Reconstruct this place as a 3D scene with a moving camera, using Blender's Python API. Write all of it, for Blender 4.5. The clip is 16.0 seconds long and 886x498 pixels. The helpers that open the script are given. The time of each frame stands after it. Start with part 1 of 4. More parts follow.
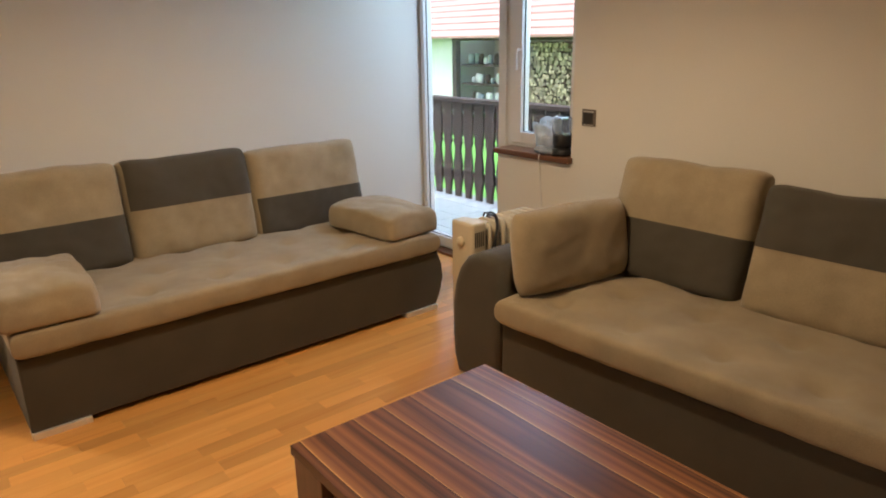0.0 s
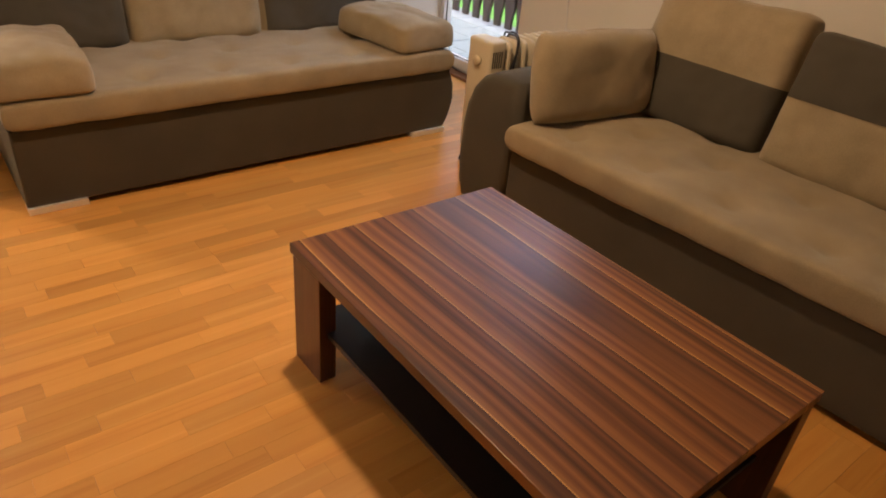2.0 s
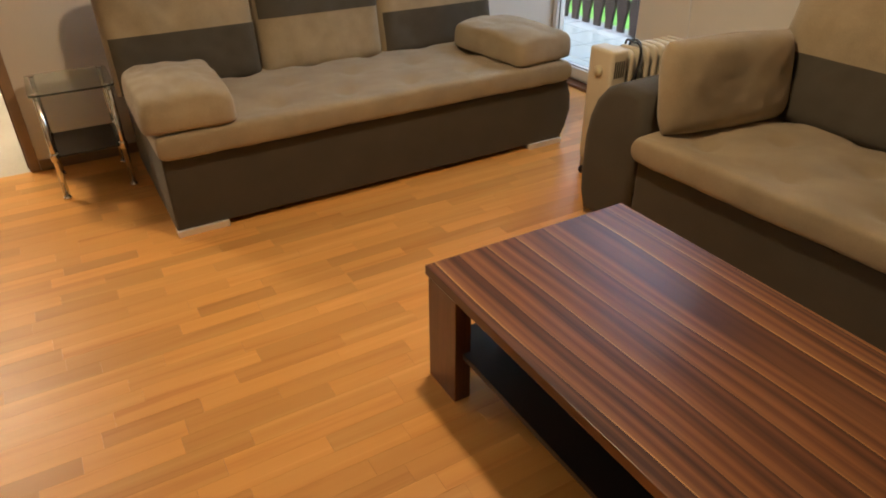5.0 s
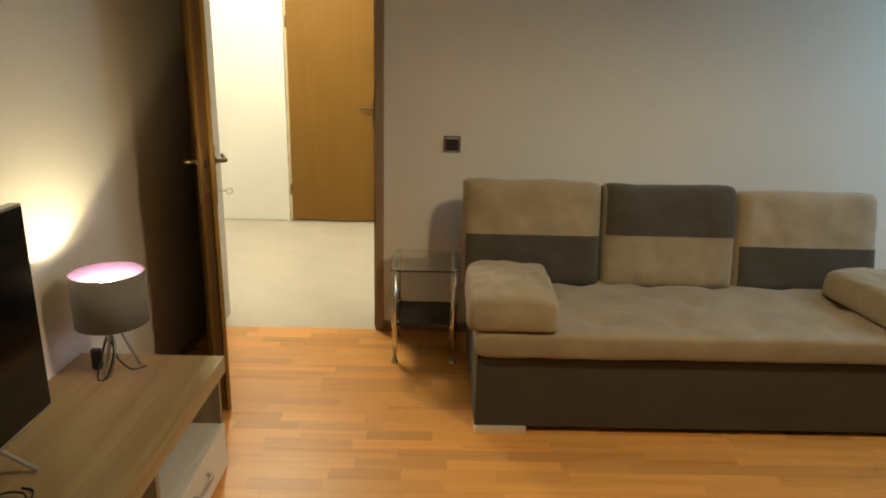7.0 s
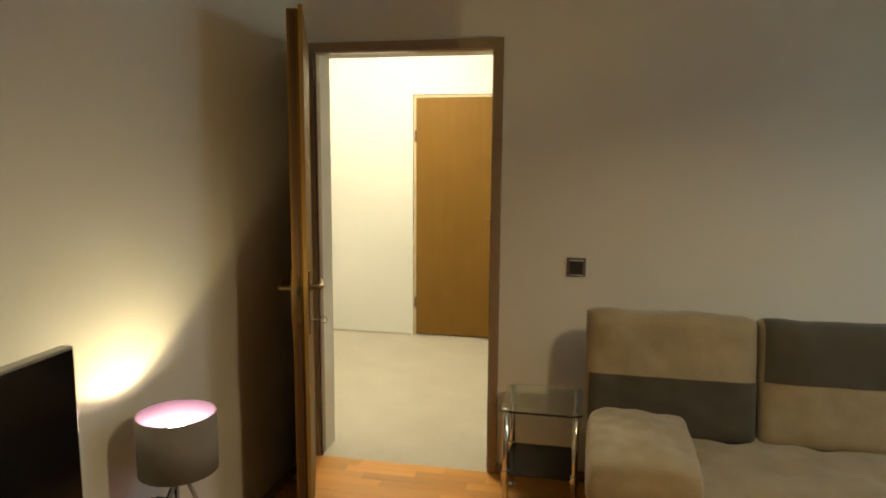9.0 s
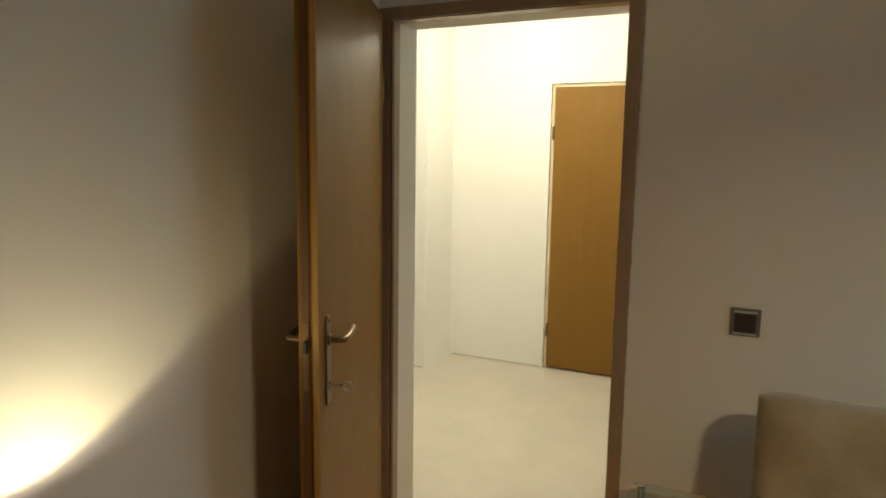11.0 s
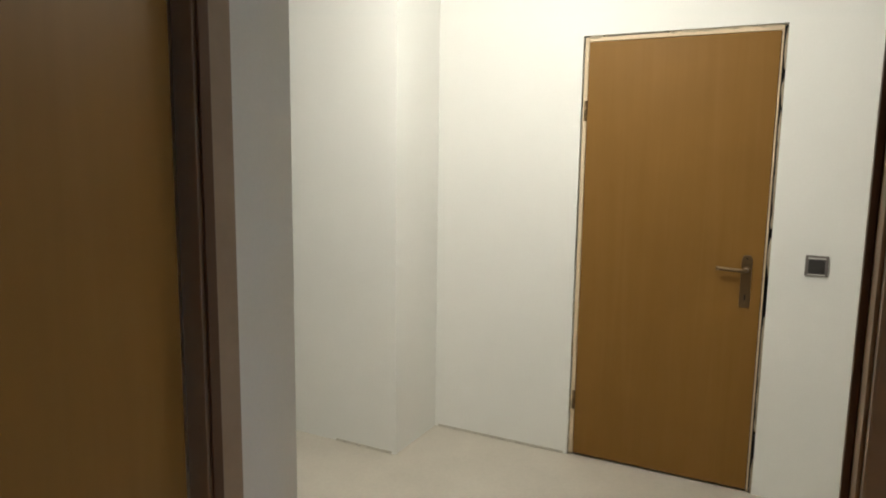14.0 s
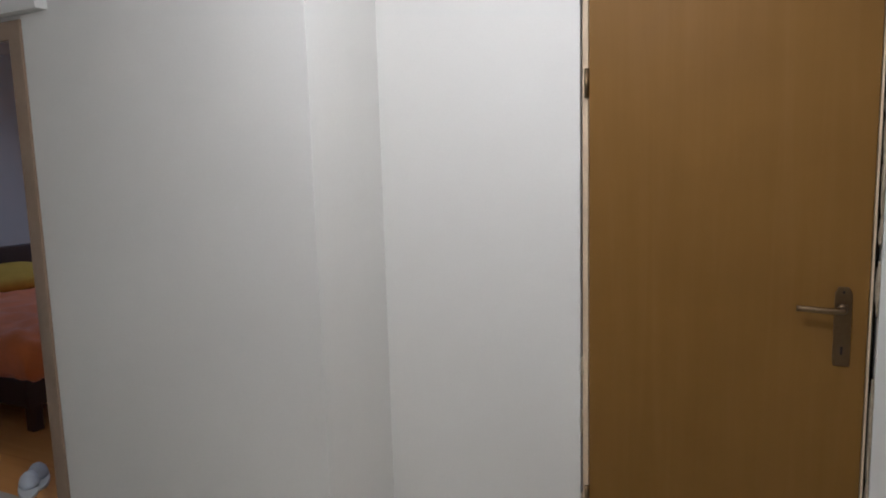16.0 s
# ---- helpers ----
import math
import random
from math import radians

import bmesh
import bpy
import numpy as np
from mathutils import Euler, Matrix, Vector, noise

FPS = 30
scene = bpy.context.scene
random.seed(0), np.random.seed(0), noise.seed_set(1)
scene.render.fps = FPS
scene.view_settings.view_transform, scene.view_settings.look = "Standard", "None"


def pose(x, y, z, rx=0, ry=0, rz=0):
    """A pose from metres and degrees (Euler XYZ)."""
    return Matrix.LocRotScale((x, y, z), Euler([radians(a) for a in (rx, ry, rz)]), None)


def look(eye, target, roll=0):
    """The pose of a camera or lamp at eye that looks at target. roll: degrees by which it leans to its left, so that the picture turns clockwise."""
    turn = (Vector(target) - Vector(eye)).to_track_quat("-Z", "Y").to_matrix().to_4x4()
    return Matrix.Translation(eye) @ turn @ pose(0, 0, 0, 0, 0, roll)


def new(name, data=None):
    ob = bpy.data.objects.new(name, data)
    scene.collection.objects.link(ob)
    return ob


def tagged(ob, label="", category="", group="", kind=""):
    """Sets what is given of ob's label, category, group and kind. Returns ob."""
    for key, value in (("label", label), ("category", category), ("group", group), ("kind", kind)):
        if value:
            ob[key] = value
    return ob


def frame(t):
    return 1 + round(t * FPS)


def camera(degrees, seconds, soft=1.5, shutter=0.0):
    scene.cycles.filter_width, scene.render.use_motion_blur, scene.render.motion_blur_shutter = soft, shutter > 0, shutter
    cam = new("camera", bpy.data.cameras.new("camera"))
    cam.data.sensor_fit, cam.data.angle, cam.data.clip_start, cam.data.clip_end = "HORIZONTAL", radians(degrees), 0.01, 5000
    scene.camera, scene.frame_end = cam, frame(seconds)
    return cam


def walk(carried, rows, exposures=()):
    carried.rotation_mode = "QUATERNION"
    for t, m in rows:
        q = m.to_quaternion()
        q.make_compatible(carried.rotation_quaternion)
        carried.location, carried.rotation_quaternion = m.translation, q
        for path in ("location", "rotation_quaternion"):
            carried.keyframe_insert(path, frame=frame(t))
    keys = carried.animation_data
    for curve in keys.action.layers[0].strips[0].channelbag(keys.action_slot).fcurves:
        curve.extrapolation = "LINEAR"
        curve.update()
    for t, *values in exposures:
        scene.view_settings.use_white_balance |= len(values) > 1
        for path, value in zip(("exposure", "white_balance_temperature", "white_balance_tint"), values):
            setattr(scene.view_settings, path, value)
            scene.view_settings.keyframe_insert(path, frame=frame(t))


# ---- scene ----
cam = camera(66.7, 16.0, 1.9)
PATH = [
    (0, (1.101, -3.696, 1.411), (2.310, -2.218, 0.814), -1.0),
    (0.5, (1.056, -3.604, 1.410), (1.994, -1.948, 0.794), -1.0),
    (1, (1.045, -3.580, 1.360), (1.975, -1.943, 0.685), 2.1),
    (1.5, (1.068, -3.596, 1.329), (2.122, -2.136, 0.457), 5.5),
    (2, (1.098, -3.638, 1.331), (2.204, -2.336, 0.289), 5.7),
    (2.5, (1.109, -3.671, 1.319), (2.248, -2.496, 0.169), 6.7),
    (3, (1.115, -3.688, 1.309), (2.206, -2.556, 0.073), 6.0),
    (5.5, (1.028, -3.528, 1.391), (1.706, -1.894, 0.458), -0.7),
    (6, (1.063, -3.487, 1.405), (1.478, -1.708, 0.589), -0.2),
    (6.5, (1.125, -3.449, 1.413), (1.326, -1.589, 0.706), 0.9),
    (7, (1.121, -3.395, 1.445), (1.149, -1.474, 0.888), 1.5),
    (7.5, (1.086, -3.308, 1.484), (1.028, -1.344, 1.110), 0.5),
    (8, (1.032, -3.245, 1.510), (0.973, -1.256, 1.309), 0.1),
    (8.5, (1.101, -3.132, 1.510), (0.954, -1.145, 1.331), 0.4),
    (9, (1.211, -3.039, 1.492), (0.816, -1.097, 1.223), 0.4),
    (9.5, (1.247, -2.858, 1.476), (0.779, -0.940, 1.158), 0.6),
    (10, (1.247, -2.654, 1.472), (0.655, -0.762, 1.212), 0.7),
    (12.5, (1.156, -1.434, 1.500), (0.108, 0.239, 1.181), 1.1),
    (13, (0.968, -1.244, 1.485), (0.043, 0.502, 1.178), 1.7),
    (13.5, (0.834, -1.051, 1.454), (0.011, 0.749, 1.167), 1.7),
    (14, (0.737, -0.719, 1.459), (-0.167, 1.044, 1.180), 0.8),
    (14.5, (0.582, -0.460, 1.470), (-0.200, 1.357, 1.175), 1.2),
    (15, (0.515, -0.255, 1.493), (-0.016, 1.648, 1.183), 0.6),
    (15.5, (0.487, 0.029, 1.524), (-0.219, 1.869, 1.184), -1.3),
    (16, (0.395, 0.231, 1.431), (-0.468, 2.017, 1.175), -1.6),
]
EXPOSURES = [(0, 1.76, 6750, 17), (0.8, 1.70, 6800, 18), (1.5, 1.6, 7100, 23), (2.5, 1.80, 7900, 26), (3.2, 1.85, 7900, 25), (5.3, 1.6, 6700, 14), (6.5, 1.5, 6500, 6), (7.5, 1.35, 6700, 0), (9, 1.17, 6900, -1), (10.2, 1.10, 6500, 0), (12.3, 0.86, 6000, 4), (14, 0.61, 5400, 8), (15, 0.27, 5100, 13), (16, 0.13, 4900, 17)]
walk(cam, [(t, look(eye, target, roll)) for t, eye, target, roll in PATH], EXPOSURES)
# strengths of the sky, the sun, the pendant, the hall bulb, the table lamp and the daylight at the balcony door
SKY, SUN, PEND, HALLW, TABW, DAY = 0.15, 1.7, 25.5, 32.5, 3.6, 4.8

# ---- world and lights ----
world = bpy.data.worlds.new("world")
scene.world = world
world.use_nodes = True
wn = world.node_tree.nodes
sky = wn.new("ShaderNodeTexSky")
sky.sky_type = "NISHITA"
sky.sun_disc = False
sky.sun_elevation = radians(58)
sky.sun_rotation = radians(333)
sky.air_density = 1.6
sky.dust_density = 3.0
world.node_tree.links.new(sky.outputs["Color"], wn["Background"].inputs["Color"])
wn["Background"].inputs["Strength"].default_value = SKY


def lamp(name, kind, power, colour, m, **more):
    data = bpy.data.lights.new(name, kind)
    data.energy, data.color = power, colour
    ob = new(name, data)
    ob.matrix_world = m
    return ob, data


sun, sd = lamp("sun", "SUN", SUN, (0.76, 0.89, 1.0), look((1.4, 5.5, 11), (4.4, -0.5, 0)))
sd.angle = radians(25)
# the living room's pendant bulb, the hall's ceiling bulb, the bulb of the table lamp
pend, pd = lamp("room_bulb", "SPOT", PEND, (1.0, 0.76, 0.46), look((2.07, -2.02, 2.14), (2.07, -2.02, 0.0)))
pd.shadow_soft_size, pd.spot_size, pd.spot_blend = 0.07, radians(162), 0.60
hallb, hd_ = lamp("hall_bulb", "POINT", HALLW, (1.0, 0.87, 0.64), pose(-0.12, 1.20, 2.30))
hd_.shadow_soft_size = 0.13
tl, td_ = lamp("table_bulb", "POINT", TABW, (1.0, 0.84, 0.43), pose(0.100, -1.388, 0.700))
td_.shadow_soft_size = 0.009
# unseen fill lamp, added to brighten the bed; no window stands there
bed_fill, bdd = lamp("bedroom_fill", "AREA", 5.5, (0.92, 0.95, 1.0), look((-4.2, 4.6, 1.7), (-4.0, 3.0, 0.8)))
bdd.size = 1.1
# the sky's light in the balcony opening
day, dd = lamp("balcony_daylight", "AREA", DAY, (0.50, 0.74, 1.0), look((4.17, -0.92, 1.90), (3.0, -0.95, 0.0)))
dd.shape, dd.size, dd.size_y = "RECTANGLE", 0.80, 0.34
# added fill lamp that lifts the stairwell; it has no fitting or window
stair, sdd = lamp("stairwell_fill", "AREA", 3.8, (1.0, 0.90, 0.68), look((1.37, 2.74, 2.50), (1.44, 3.10, 0.5)))
sdd.size = 0.22



# ---- materials ----
def nodes_of(name):
    m = bpy.data.materials.new(name)
    m.use_nodes = True
    nt = m.node_tree
    return m, nt, nt.nodes["Principled BSDF"]


def mapped(nt, scale):
    g = nt.nodes.new("ShaderNodeNewGeometry")
    v = nt.nodes.new("ShaderNodeMapping")
    v.inputs["Scale"].default_value = scale
    nt.links.new(g.outputs["Position"], v.inputs["Vector"])
    return v


def noise_node(nt, vec, scale, detail=4.0, rough=0.55):
    n = nt.nodes.new("ShaderNodeTexNoise")
    n.inputs["Scale"].default_value = scale
    n.inputs["Detail"].default_value = detail
    n.inputs["Roughness"].default_value = rough
    if vec is not None:
        nt.links.new(vec.outputs[0], n.inputs["Vector"])
    return n


def ramp(nt, src, stops):
    r = nt.nodes.new("ShaderNodeValToRGB")
    while len(r.color_ramp.elements) < len(stops):
        r.color_ramp.elements.new(0.5)
    for e, (p, c) in zip(r.color_ramp.elements, stops):
        e.position, e.color = p, (*c, 1)
    nt.links.new(src, r.inputs["Fac"])
    return r


def bump_node(nt, b, src, strength, dist):
    k = nt.nodes.new("ShaderNodeBump")
    k.inputs["Strength"].default_value = strength
    k.inputs["Distance"].default_value = dist
    nt.links.new(src, k.inputs["Height"])
    nt.links.new(k.outputs["Normal"], b.inputs["Normal"])


def shade(c, f):
    return tuple(min(1.0, x * f) for x in c)


def plain(name, c, rough=0.55, metal=0.0, var=0.10, big=1.3, fine=90.0, bump=0.15, dist=0.001, sheen=0.0):
    """A surface with blotches at two scales and fine relief."""
    m, nt, b = nodes_of(name)
    v = mapped(nt, (1, 1, 1))
    n1, n2 = noise_node(nt, v, big, 5), noise_node(nt, v, fine, 3)
    mix = nt.nodes.new("ShaderNodeMix")
    mix.data_type = "FLOAT"
    mix.inputs[0].default_value = 0.35
    nt.links.new(n1.outputs["Fac"], mix.inputs[2])
    nt.links.new(n2.outputs["Fac"], mix.inputs[3])
    r = ramp(nt, mix.outputs[0], [(0.30, shade(c, 1 - var)), (0.70, shade(c, 1 + var))])
    nt.links.new(r.outputs["Color"], b.inputs["Base Color"])
    b.inputs["Roughness"].default_value = rough
    b.inputs["Metallic"].default_value = metal
    if sheen:
        b.inputs["Sheen Weight"].default_value = sheen
        b.inputs["Sheen Roughness"].default_value = 0.45
    bump_node(nt, b, n2.outputs["Fac"], bump, dist)
    return m


def wood(name, stops, along, rough=0.4, fine=26.0, big=3.0, pieces="", spread=0.12, bump=0.06, coat=0.0, detail=5.0):
    """Grain drawn out along an axis; pieces: 'object' or 'island' gives each piece a tone and a grain of its own."""
    m, nt, b = nodes_of(name)
    sc = [fine] * 3
    sc["xyz".index(along)] = fine * 0.045
    v = mapped(nt, sc)
    rnd = None
    if pieces:
        o = nt.nodes.new("ShaderNodeObjectInfo" if pieces == "object" else "ShaderNodeNewGeometry")
        rnd = o.outputs["Random" if pieces == "object" else "Random Per Island"]
        mul = nt.nodes.new("ShaderNodeMath")
        mul.operation, mul.inputs[1].default_value = "MULTIPLY", 37.0
        nt.links.new(rnd, mul.inputs[0])
        nt.links.new(mul.outputs[0], v.inputs["Location"])
    n = noise_node(nt, v, 1.0, detail, 0.6)
    n.inputs["Distortion"].default_value = 0.6
    r = ramp(nt, n.outputs["Fac"], stops)
    out = r.outputs["Color"]
    h = nt.nodes.new("ShaderNodeHueSaturation")
    val = nt.nodes.new("ShaderNodeMapRange")
    val.inputs["To Min"].default_value, val.inputs["To Max"].default_value = 1 - spread, 1 + spread
    if rnd is None:
        rnd = noise_node(nt, mapped(nt, (1, 1, 1)), big, 3).outputs["Fac"]
    nt.links.new(rnd, val.inputs["Value"])
    nt.links.new(val.outputs[0], h.inputs["Value"])
    nt.links.new(out, h.inputs["Color"])
    nt.links.new(h.outputs["Color"], b.inputs["Base Color"])
    rr = nt.nodes.new("ShaderNodeMapRange")
    rr.inputs["To Min"].default_value, rr.inputs["To Max"].default_value = rough * 0.8, rough * 1.25
    nt.links.new(noise_node(nt, mapped(nt, (1, 1, 1)), 9.0, 4).outputs["Fac"], rr.inputs["Value"])
    nt.links.new(rr.outputs[0], b.inputs["Roughness"])
    if coat:
        b.inputs["Coat Weight"].default_value = coat
        b.inputs["Coat Roughness"].default_value = 0.25
    bump_node(nt, b, n.outputs["Fac"], bump, 0.0006)
    return m


def glass(name, c, rough=0.0):
    m, nt, b = nodes_of(name)
    b.inputs["Base Color"].default_value = (*c, 1)
    b.inputs["Transmission Weight"].default_value = 1.0
    b.inputs["Roughness"].default_value = rough
    b.inputs["IOR"].default_value = 1.45
    return m


def glow(name, c, strength):
    m, nt, b = nodes_of(name)
    b.inputs["Base Color"].default_value = (*c, 1)
    b.inputs["Emission Color"].default_value = (*c, 1)
    b.inputs["Emission Strength"].default_value = strength
    return m


WALL = plain("wall_paint", (0.74, 0.72, 0.68), 0.85, var=0.035, big=0.9, fine=140, bump=0.25, dist=0.0015)
HALLWALL = plain("hall_paint", (0.78, 0.77, 0.74), 0.85, var=0.03, big=1.2, fine=120, bump=0.22, dist=0.0015)
CEIL = plain("ceiling_paint", (0.80, 0.79, 0.77), 0.9, var=0.02)
VINYL = plain("hall_vinyl", (0.55, 0.505, 0.435), 0.45, var=0.09, big=3.0, fine=60, bump=0.05)
LAM = [(0.28, (0.61, 0.262, 0.060)), (0.42, (0.70, 0.332, 0.086)), (0.58, (0.72, 0.355, 0.095)), (0.76, (0.80, 0.422, 0.128))]
LAMINATE = wood("laminate", LAM, "x", 0.37, 20, pieces="object", spread=0.15, coat=0.0, detail=3.5)
LAMINATE_FAR = wood("laminate_far", LAM, "x", 0.37, 20, pieces="island", spread=0.15, coat=0.0, detail=3.5)
for _m in (LAMINATE, LAMINATE_FAR):
    _m.node_tree.nodes["Principled BSDF"].inputs["Specular IOR Level"].default_value = 0.45
SUBFLOOR = plain("subfloor", (0.48, 0.22, 0.065), 0.7)


def walnut(name):
    """Grain along y in uneven dark and red-brown bands, with thin broken golden lines."""
    m, nt, b = nodes_of(name)

    def math_node(op, x, y=None):
        k = nt.nodes.new("ShaderNodeMath")
        k.operation = op
        for i, v in enumerate((x, y)):
            if v is None:
                continue
            if isinstance(v, (int, float)):
                k.inputs[i].default_value = v
            else:
                nt.links.new(v, k.inputs[i])
        return k.outputs[0]
    geo = nt.nodes.new("ShaderNodeNewGeometry")
    sep = nt.nodes.new("ShaderNodeSeparateXYZ")
    nt.links.new(geo.outputs["Position"], sep.inputs[0])
    bend = noise_node(nt, mapped(nt, (1.9, 0.75, 1)), 1.0, 2.0, 0.45)
    gaps = noise_node(nt, mapped(nt, (6.0, 0.05, 1)), 1.0, 2.0, 0.5)
    x = math_node("ADD", sep.outputs["X"], math_node("MULTIPLY", bend.outputs["Fac"], 0.13))
    u = math_node("ADD", math_node("MULTIPLY", x, 9.8), math_node("MULTIPLY", gaps.outputs["Fac"], 2.0))
    f = math_node("FRACT", u)
    own = nt.nodes.new("ShaderNodeTexWhiteNoise")
    own.noise_dimensions = "1D"
    nt.links.new(math_node("FLOOR", u), own.inputs["W"])
    # every band runs from a dark vein over red-brown to dark again
    r1 = ramp(nt, f, [(0.0, (0.23, 0.091, 0.040)), (0.14, (0.335, 0.143, 0.056)), (0.34, (0.185, 0.072, 0.036)), (0.50, (0.325, 0.134, 0.054)), (0.70, (0.098, 0.038, 0.023)), (0.85, (0.220, 0.088, 0.041)), (1.0, (0.075, 0.029, 0.019))])
    tone = nt.nodes.new("ShaderNodeMix")
    tone.data_type, tone.blend_type = "RGBA", "MULTIPLY"
    tone.inputs[0].default_value = 0.75
    streak = noise_node(nt, mapped(nt, (34.0, 0.8, 1)), 1.0, 3.0, 0.6)
    streak.inputs["Distortion"].default_value = 0.3
    nt.links.new(r1.outputs["Color"], tone.inputs[6])
    nt.links.new(ramp(nt, streak.outputs["Fac"], [(0.34, (0.45, 0.42, 0.42)), (0.5, (0.95, 0.93, 0.92)), (0.66, (1.0, 1.0, 1.0))]).outputs["Color"], tone.inputs[7])
    fade = noise_node(nt, mapped(nt, (9.0, 1.3, 1)), 1.0, 2.0, 0.5)
    line = ramp(nt, f, [(0.0, (1, 1, 1)), (0.028, (0.9, 0.9, 0.9)), (0.06, (0.2, 0.2, 0.2)), (0.13, (0, 0, 0))])
    keep = ramp(nt, fade.outputs["Fac"], [(0.38, (0.25, 0.25, 0.25)), (0.52, (1, 1, 1))])
    some = ramp(nt, own.outputs["Value"], [(0.15, (0.25, 0.25, 0.25)), (0.40, (1, 1, 1))])
    hue = nt.nodes.new("ShaderNodeMix")
    hue.data_type = "RGBA"
    nt.links.new(math_node("MULTIPLY", line.outputs["Color"], math_node("MULTIPLY", keep.outputs["Color"], some.outputs["Color"])), hue.inputs[0])
    nt.links.new(tone.outputs[2], hue.inputs[6])
    hue.inputs[7].default_value = (0.72, 0.39, 0.14, 1)
    fine = noise_node(nt, mapped(nt, (130.0, 3.0, 1)), 1.0, 4, 0.6)
    mul = nt.nodes.new("ShaderNodeMix")
    mul.data_type, mul.blend_type = "RGBA", "MULTIPLY"
    mul.inputs[0].default_value = 0.55
    r2 = ramp(nt, fine.outputs["Fac"], [(0.3, (0.68, 0.66, 0.64)), (0.7, (1.0, 1.0, 1.0))])
    nt.links.new(hue.outputs[2], mul.inputs[6])
    nt.links.new(r2.outputs["Color"], mul.inputs[7])
    nt.links.new(mul.outputs[2], b.inputs["Base Color"])
    b.inputs["Roughness"].default_value = 0.36
    b.inputs["Specular IOR Level"].default_value = 0.36
    b.inputs["Coat Weight"].default_value = 0.06
    b.inputs["Coat Roughness"].default_value = 0.28
    bump_node(nt, b, fine.outputs["Fac"], 0.05, 0.0005)
    return m


WALNUT = walnut("walnut")
WALNUT_LEG = wood("walnut_leg", [(0.30, (0.060, 0.022, 0.012)), (0.5, (0.14, 0.055, 0.028)), (0.66, (0.09, 0.034, 0.018)), (0.70, (0.36, 0.18, 0.08))], "z", 0.38, 22.0, spread=0.08, bump=0.04, detail=3.0)
SHELF_BLACK = plain("black_board", (0.018, 0.016, 0.018), 0.35, var=0.2)
DOOROAK = wood("door_veneer", [(0.25, (0.200, 0.104, 0.022)), (0.5, (0.208, 0.109, 0.024)), (0.75, (0.218, 0.115, 0.027))], "z", 0.48, 24, big=4.5, spread=0.09, bump=0.004, detail=3.0)
DOOROAK.node_tree.nodes["Principled BSDF"].inputs["Specular IOR Level"].default_value = 0.11
DOOREDGE = wood("door_edge", [(0.3, (0.28, 0.155, 0.036)), (0.7, (0.34, 0.20, 0.052))], "z", 0.42, 30)
GROOVE = plain("door_groove", (0.10, 0.045, 0.018), 0.6)
JAMB = plain("jamb_paint", (0.31, 0.222, 0.150), 0.30, var=0.12, big=6, fine=40)
PALEWOOD = plain("pale_batten", (0.62, 0.49, 0.33), 0.6, var=0.12, big=9)
# near-black: puts the shade of gap and keyholes into the colour; also screws
GAP = plain("dark_gap", (0.020, 0.018, 0.017), 0.9)
FOAM = plain("foam", (0.40, 0.335, 0.24), 0.9, var=0.3, big=30, bump=0.6, dist=0.004)
OAK = wood("sonoma_oak", [(0.28, (0.255, 0.178, 0.080)), (0.5, (0.350, 0.252, 0.118)), (0.74, (0.42, 0.312, 0.160))], "y", 0.5, 18, spread=0.10)
OAK_END = wood("sonoma_oak_end", [(0.28, (0.21, 0.155, 0.09)), (0.74, (0.36, 0.285, 0.18))], "z", 0.5, 18)
GLOSSWHITE = plain("white_board", (0.74, 0.72, 0.66), 0.3, var=0.03, bump=0.02)
BEIGE = plain("beige_microfibre", (0.330, 0.267, 0.176), 0.95, var=0.22, big=7, fine=260, bump=0.6, dist=0.003, sheen=0.35)
TAUPE = plain("dark_weave", (0.067, 0.060, 0.046), 0.9, var=0.16, big=5, fine=420, bump=0.5, dist=0.0015, sheen=0.15)
PIPING = plain("black_piping", (0.018, 0.014, 0.012), 0.8)
CHROME = plain("chrome", (0.78, 0.77, 0.75), 0.14, 1.0, var=0.04, bump=0.02)
STEEL = plain("brushed_steel", (0.50, 0.49, 0.47), 0.32, 1.0, var=0.08, bump=0.05)
FOOTMETAL = plain("satin_chrome", (0.88, 0.88, 0.87), 0.40, 0.55, var=0.04, bump=0.02)
BRONZE = plain("bronze", (0.20, 0.138, 0.075), 0.38, 1.0, var=0.15, bump=0.05)
SOCKET = plain("graphite_plastic", (0.035, 0.032, 0.031), 0.3, var=0.08)
SOCKET_RIM = plain("grey_plastic", (0.16, 0.145, 0.135), 0.35, var=0.06)
PALE_LINE = plain("silver_plastic", (0.52, 0.50, 0.47), 0.35, var=0.05)
CREAM = plain("cream_enamel", (0.62, 0.55, 0.41), 0.4, var=0.05, bump=0.04)
BLACKPLASTIC = plain("black_plastic", (0.016, 0.015, 0.016), 0.4, var=0.15)
WHITEPLASTIC = plain("white_plastic", (0.76, 0.77, 0.78), 0.35, var=0.02, bump=0.02)
SCREEN = plain("screen", (0.006, 0.006, 0.007), 0.12, var=0.05, bump=0.0)
SILVER = plain("silver_trim", (0.52, 0.51, 0.50), 0.3, 0.8, var=0.04)
SHADEOUT = plain("grey_shade_cloth", (0.215, 0.20, 0.185), 0.9, var=0.09, big=5, fine=300, bump=0.4)
SHADEIN = plain("pink_shade_lining", (0.088, 0.043, 0.125), 0.7, var=0.03)
BULB = glow("bulb", (1.0, 0.80, 0.55), 22.0)
GLASS = glass("clear_glass", (0.95, 0.985, 0.965))
GLASS_TOP = glass("tinted_glass", (0.84, 0.92, 0.88))
GLASS_EDGE = glass("green_glass", (0.55, 0.80, 0.68))
PANE = glass("pane_glass", (0.97, 0.99, 1.0))
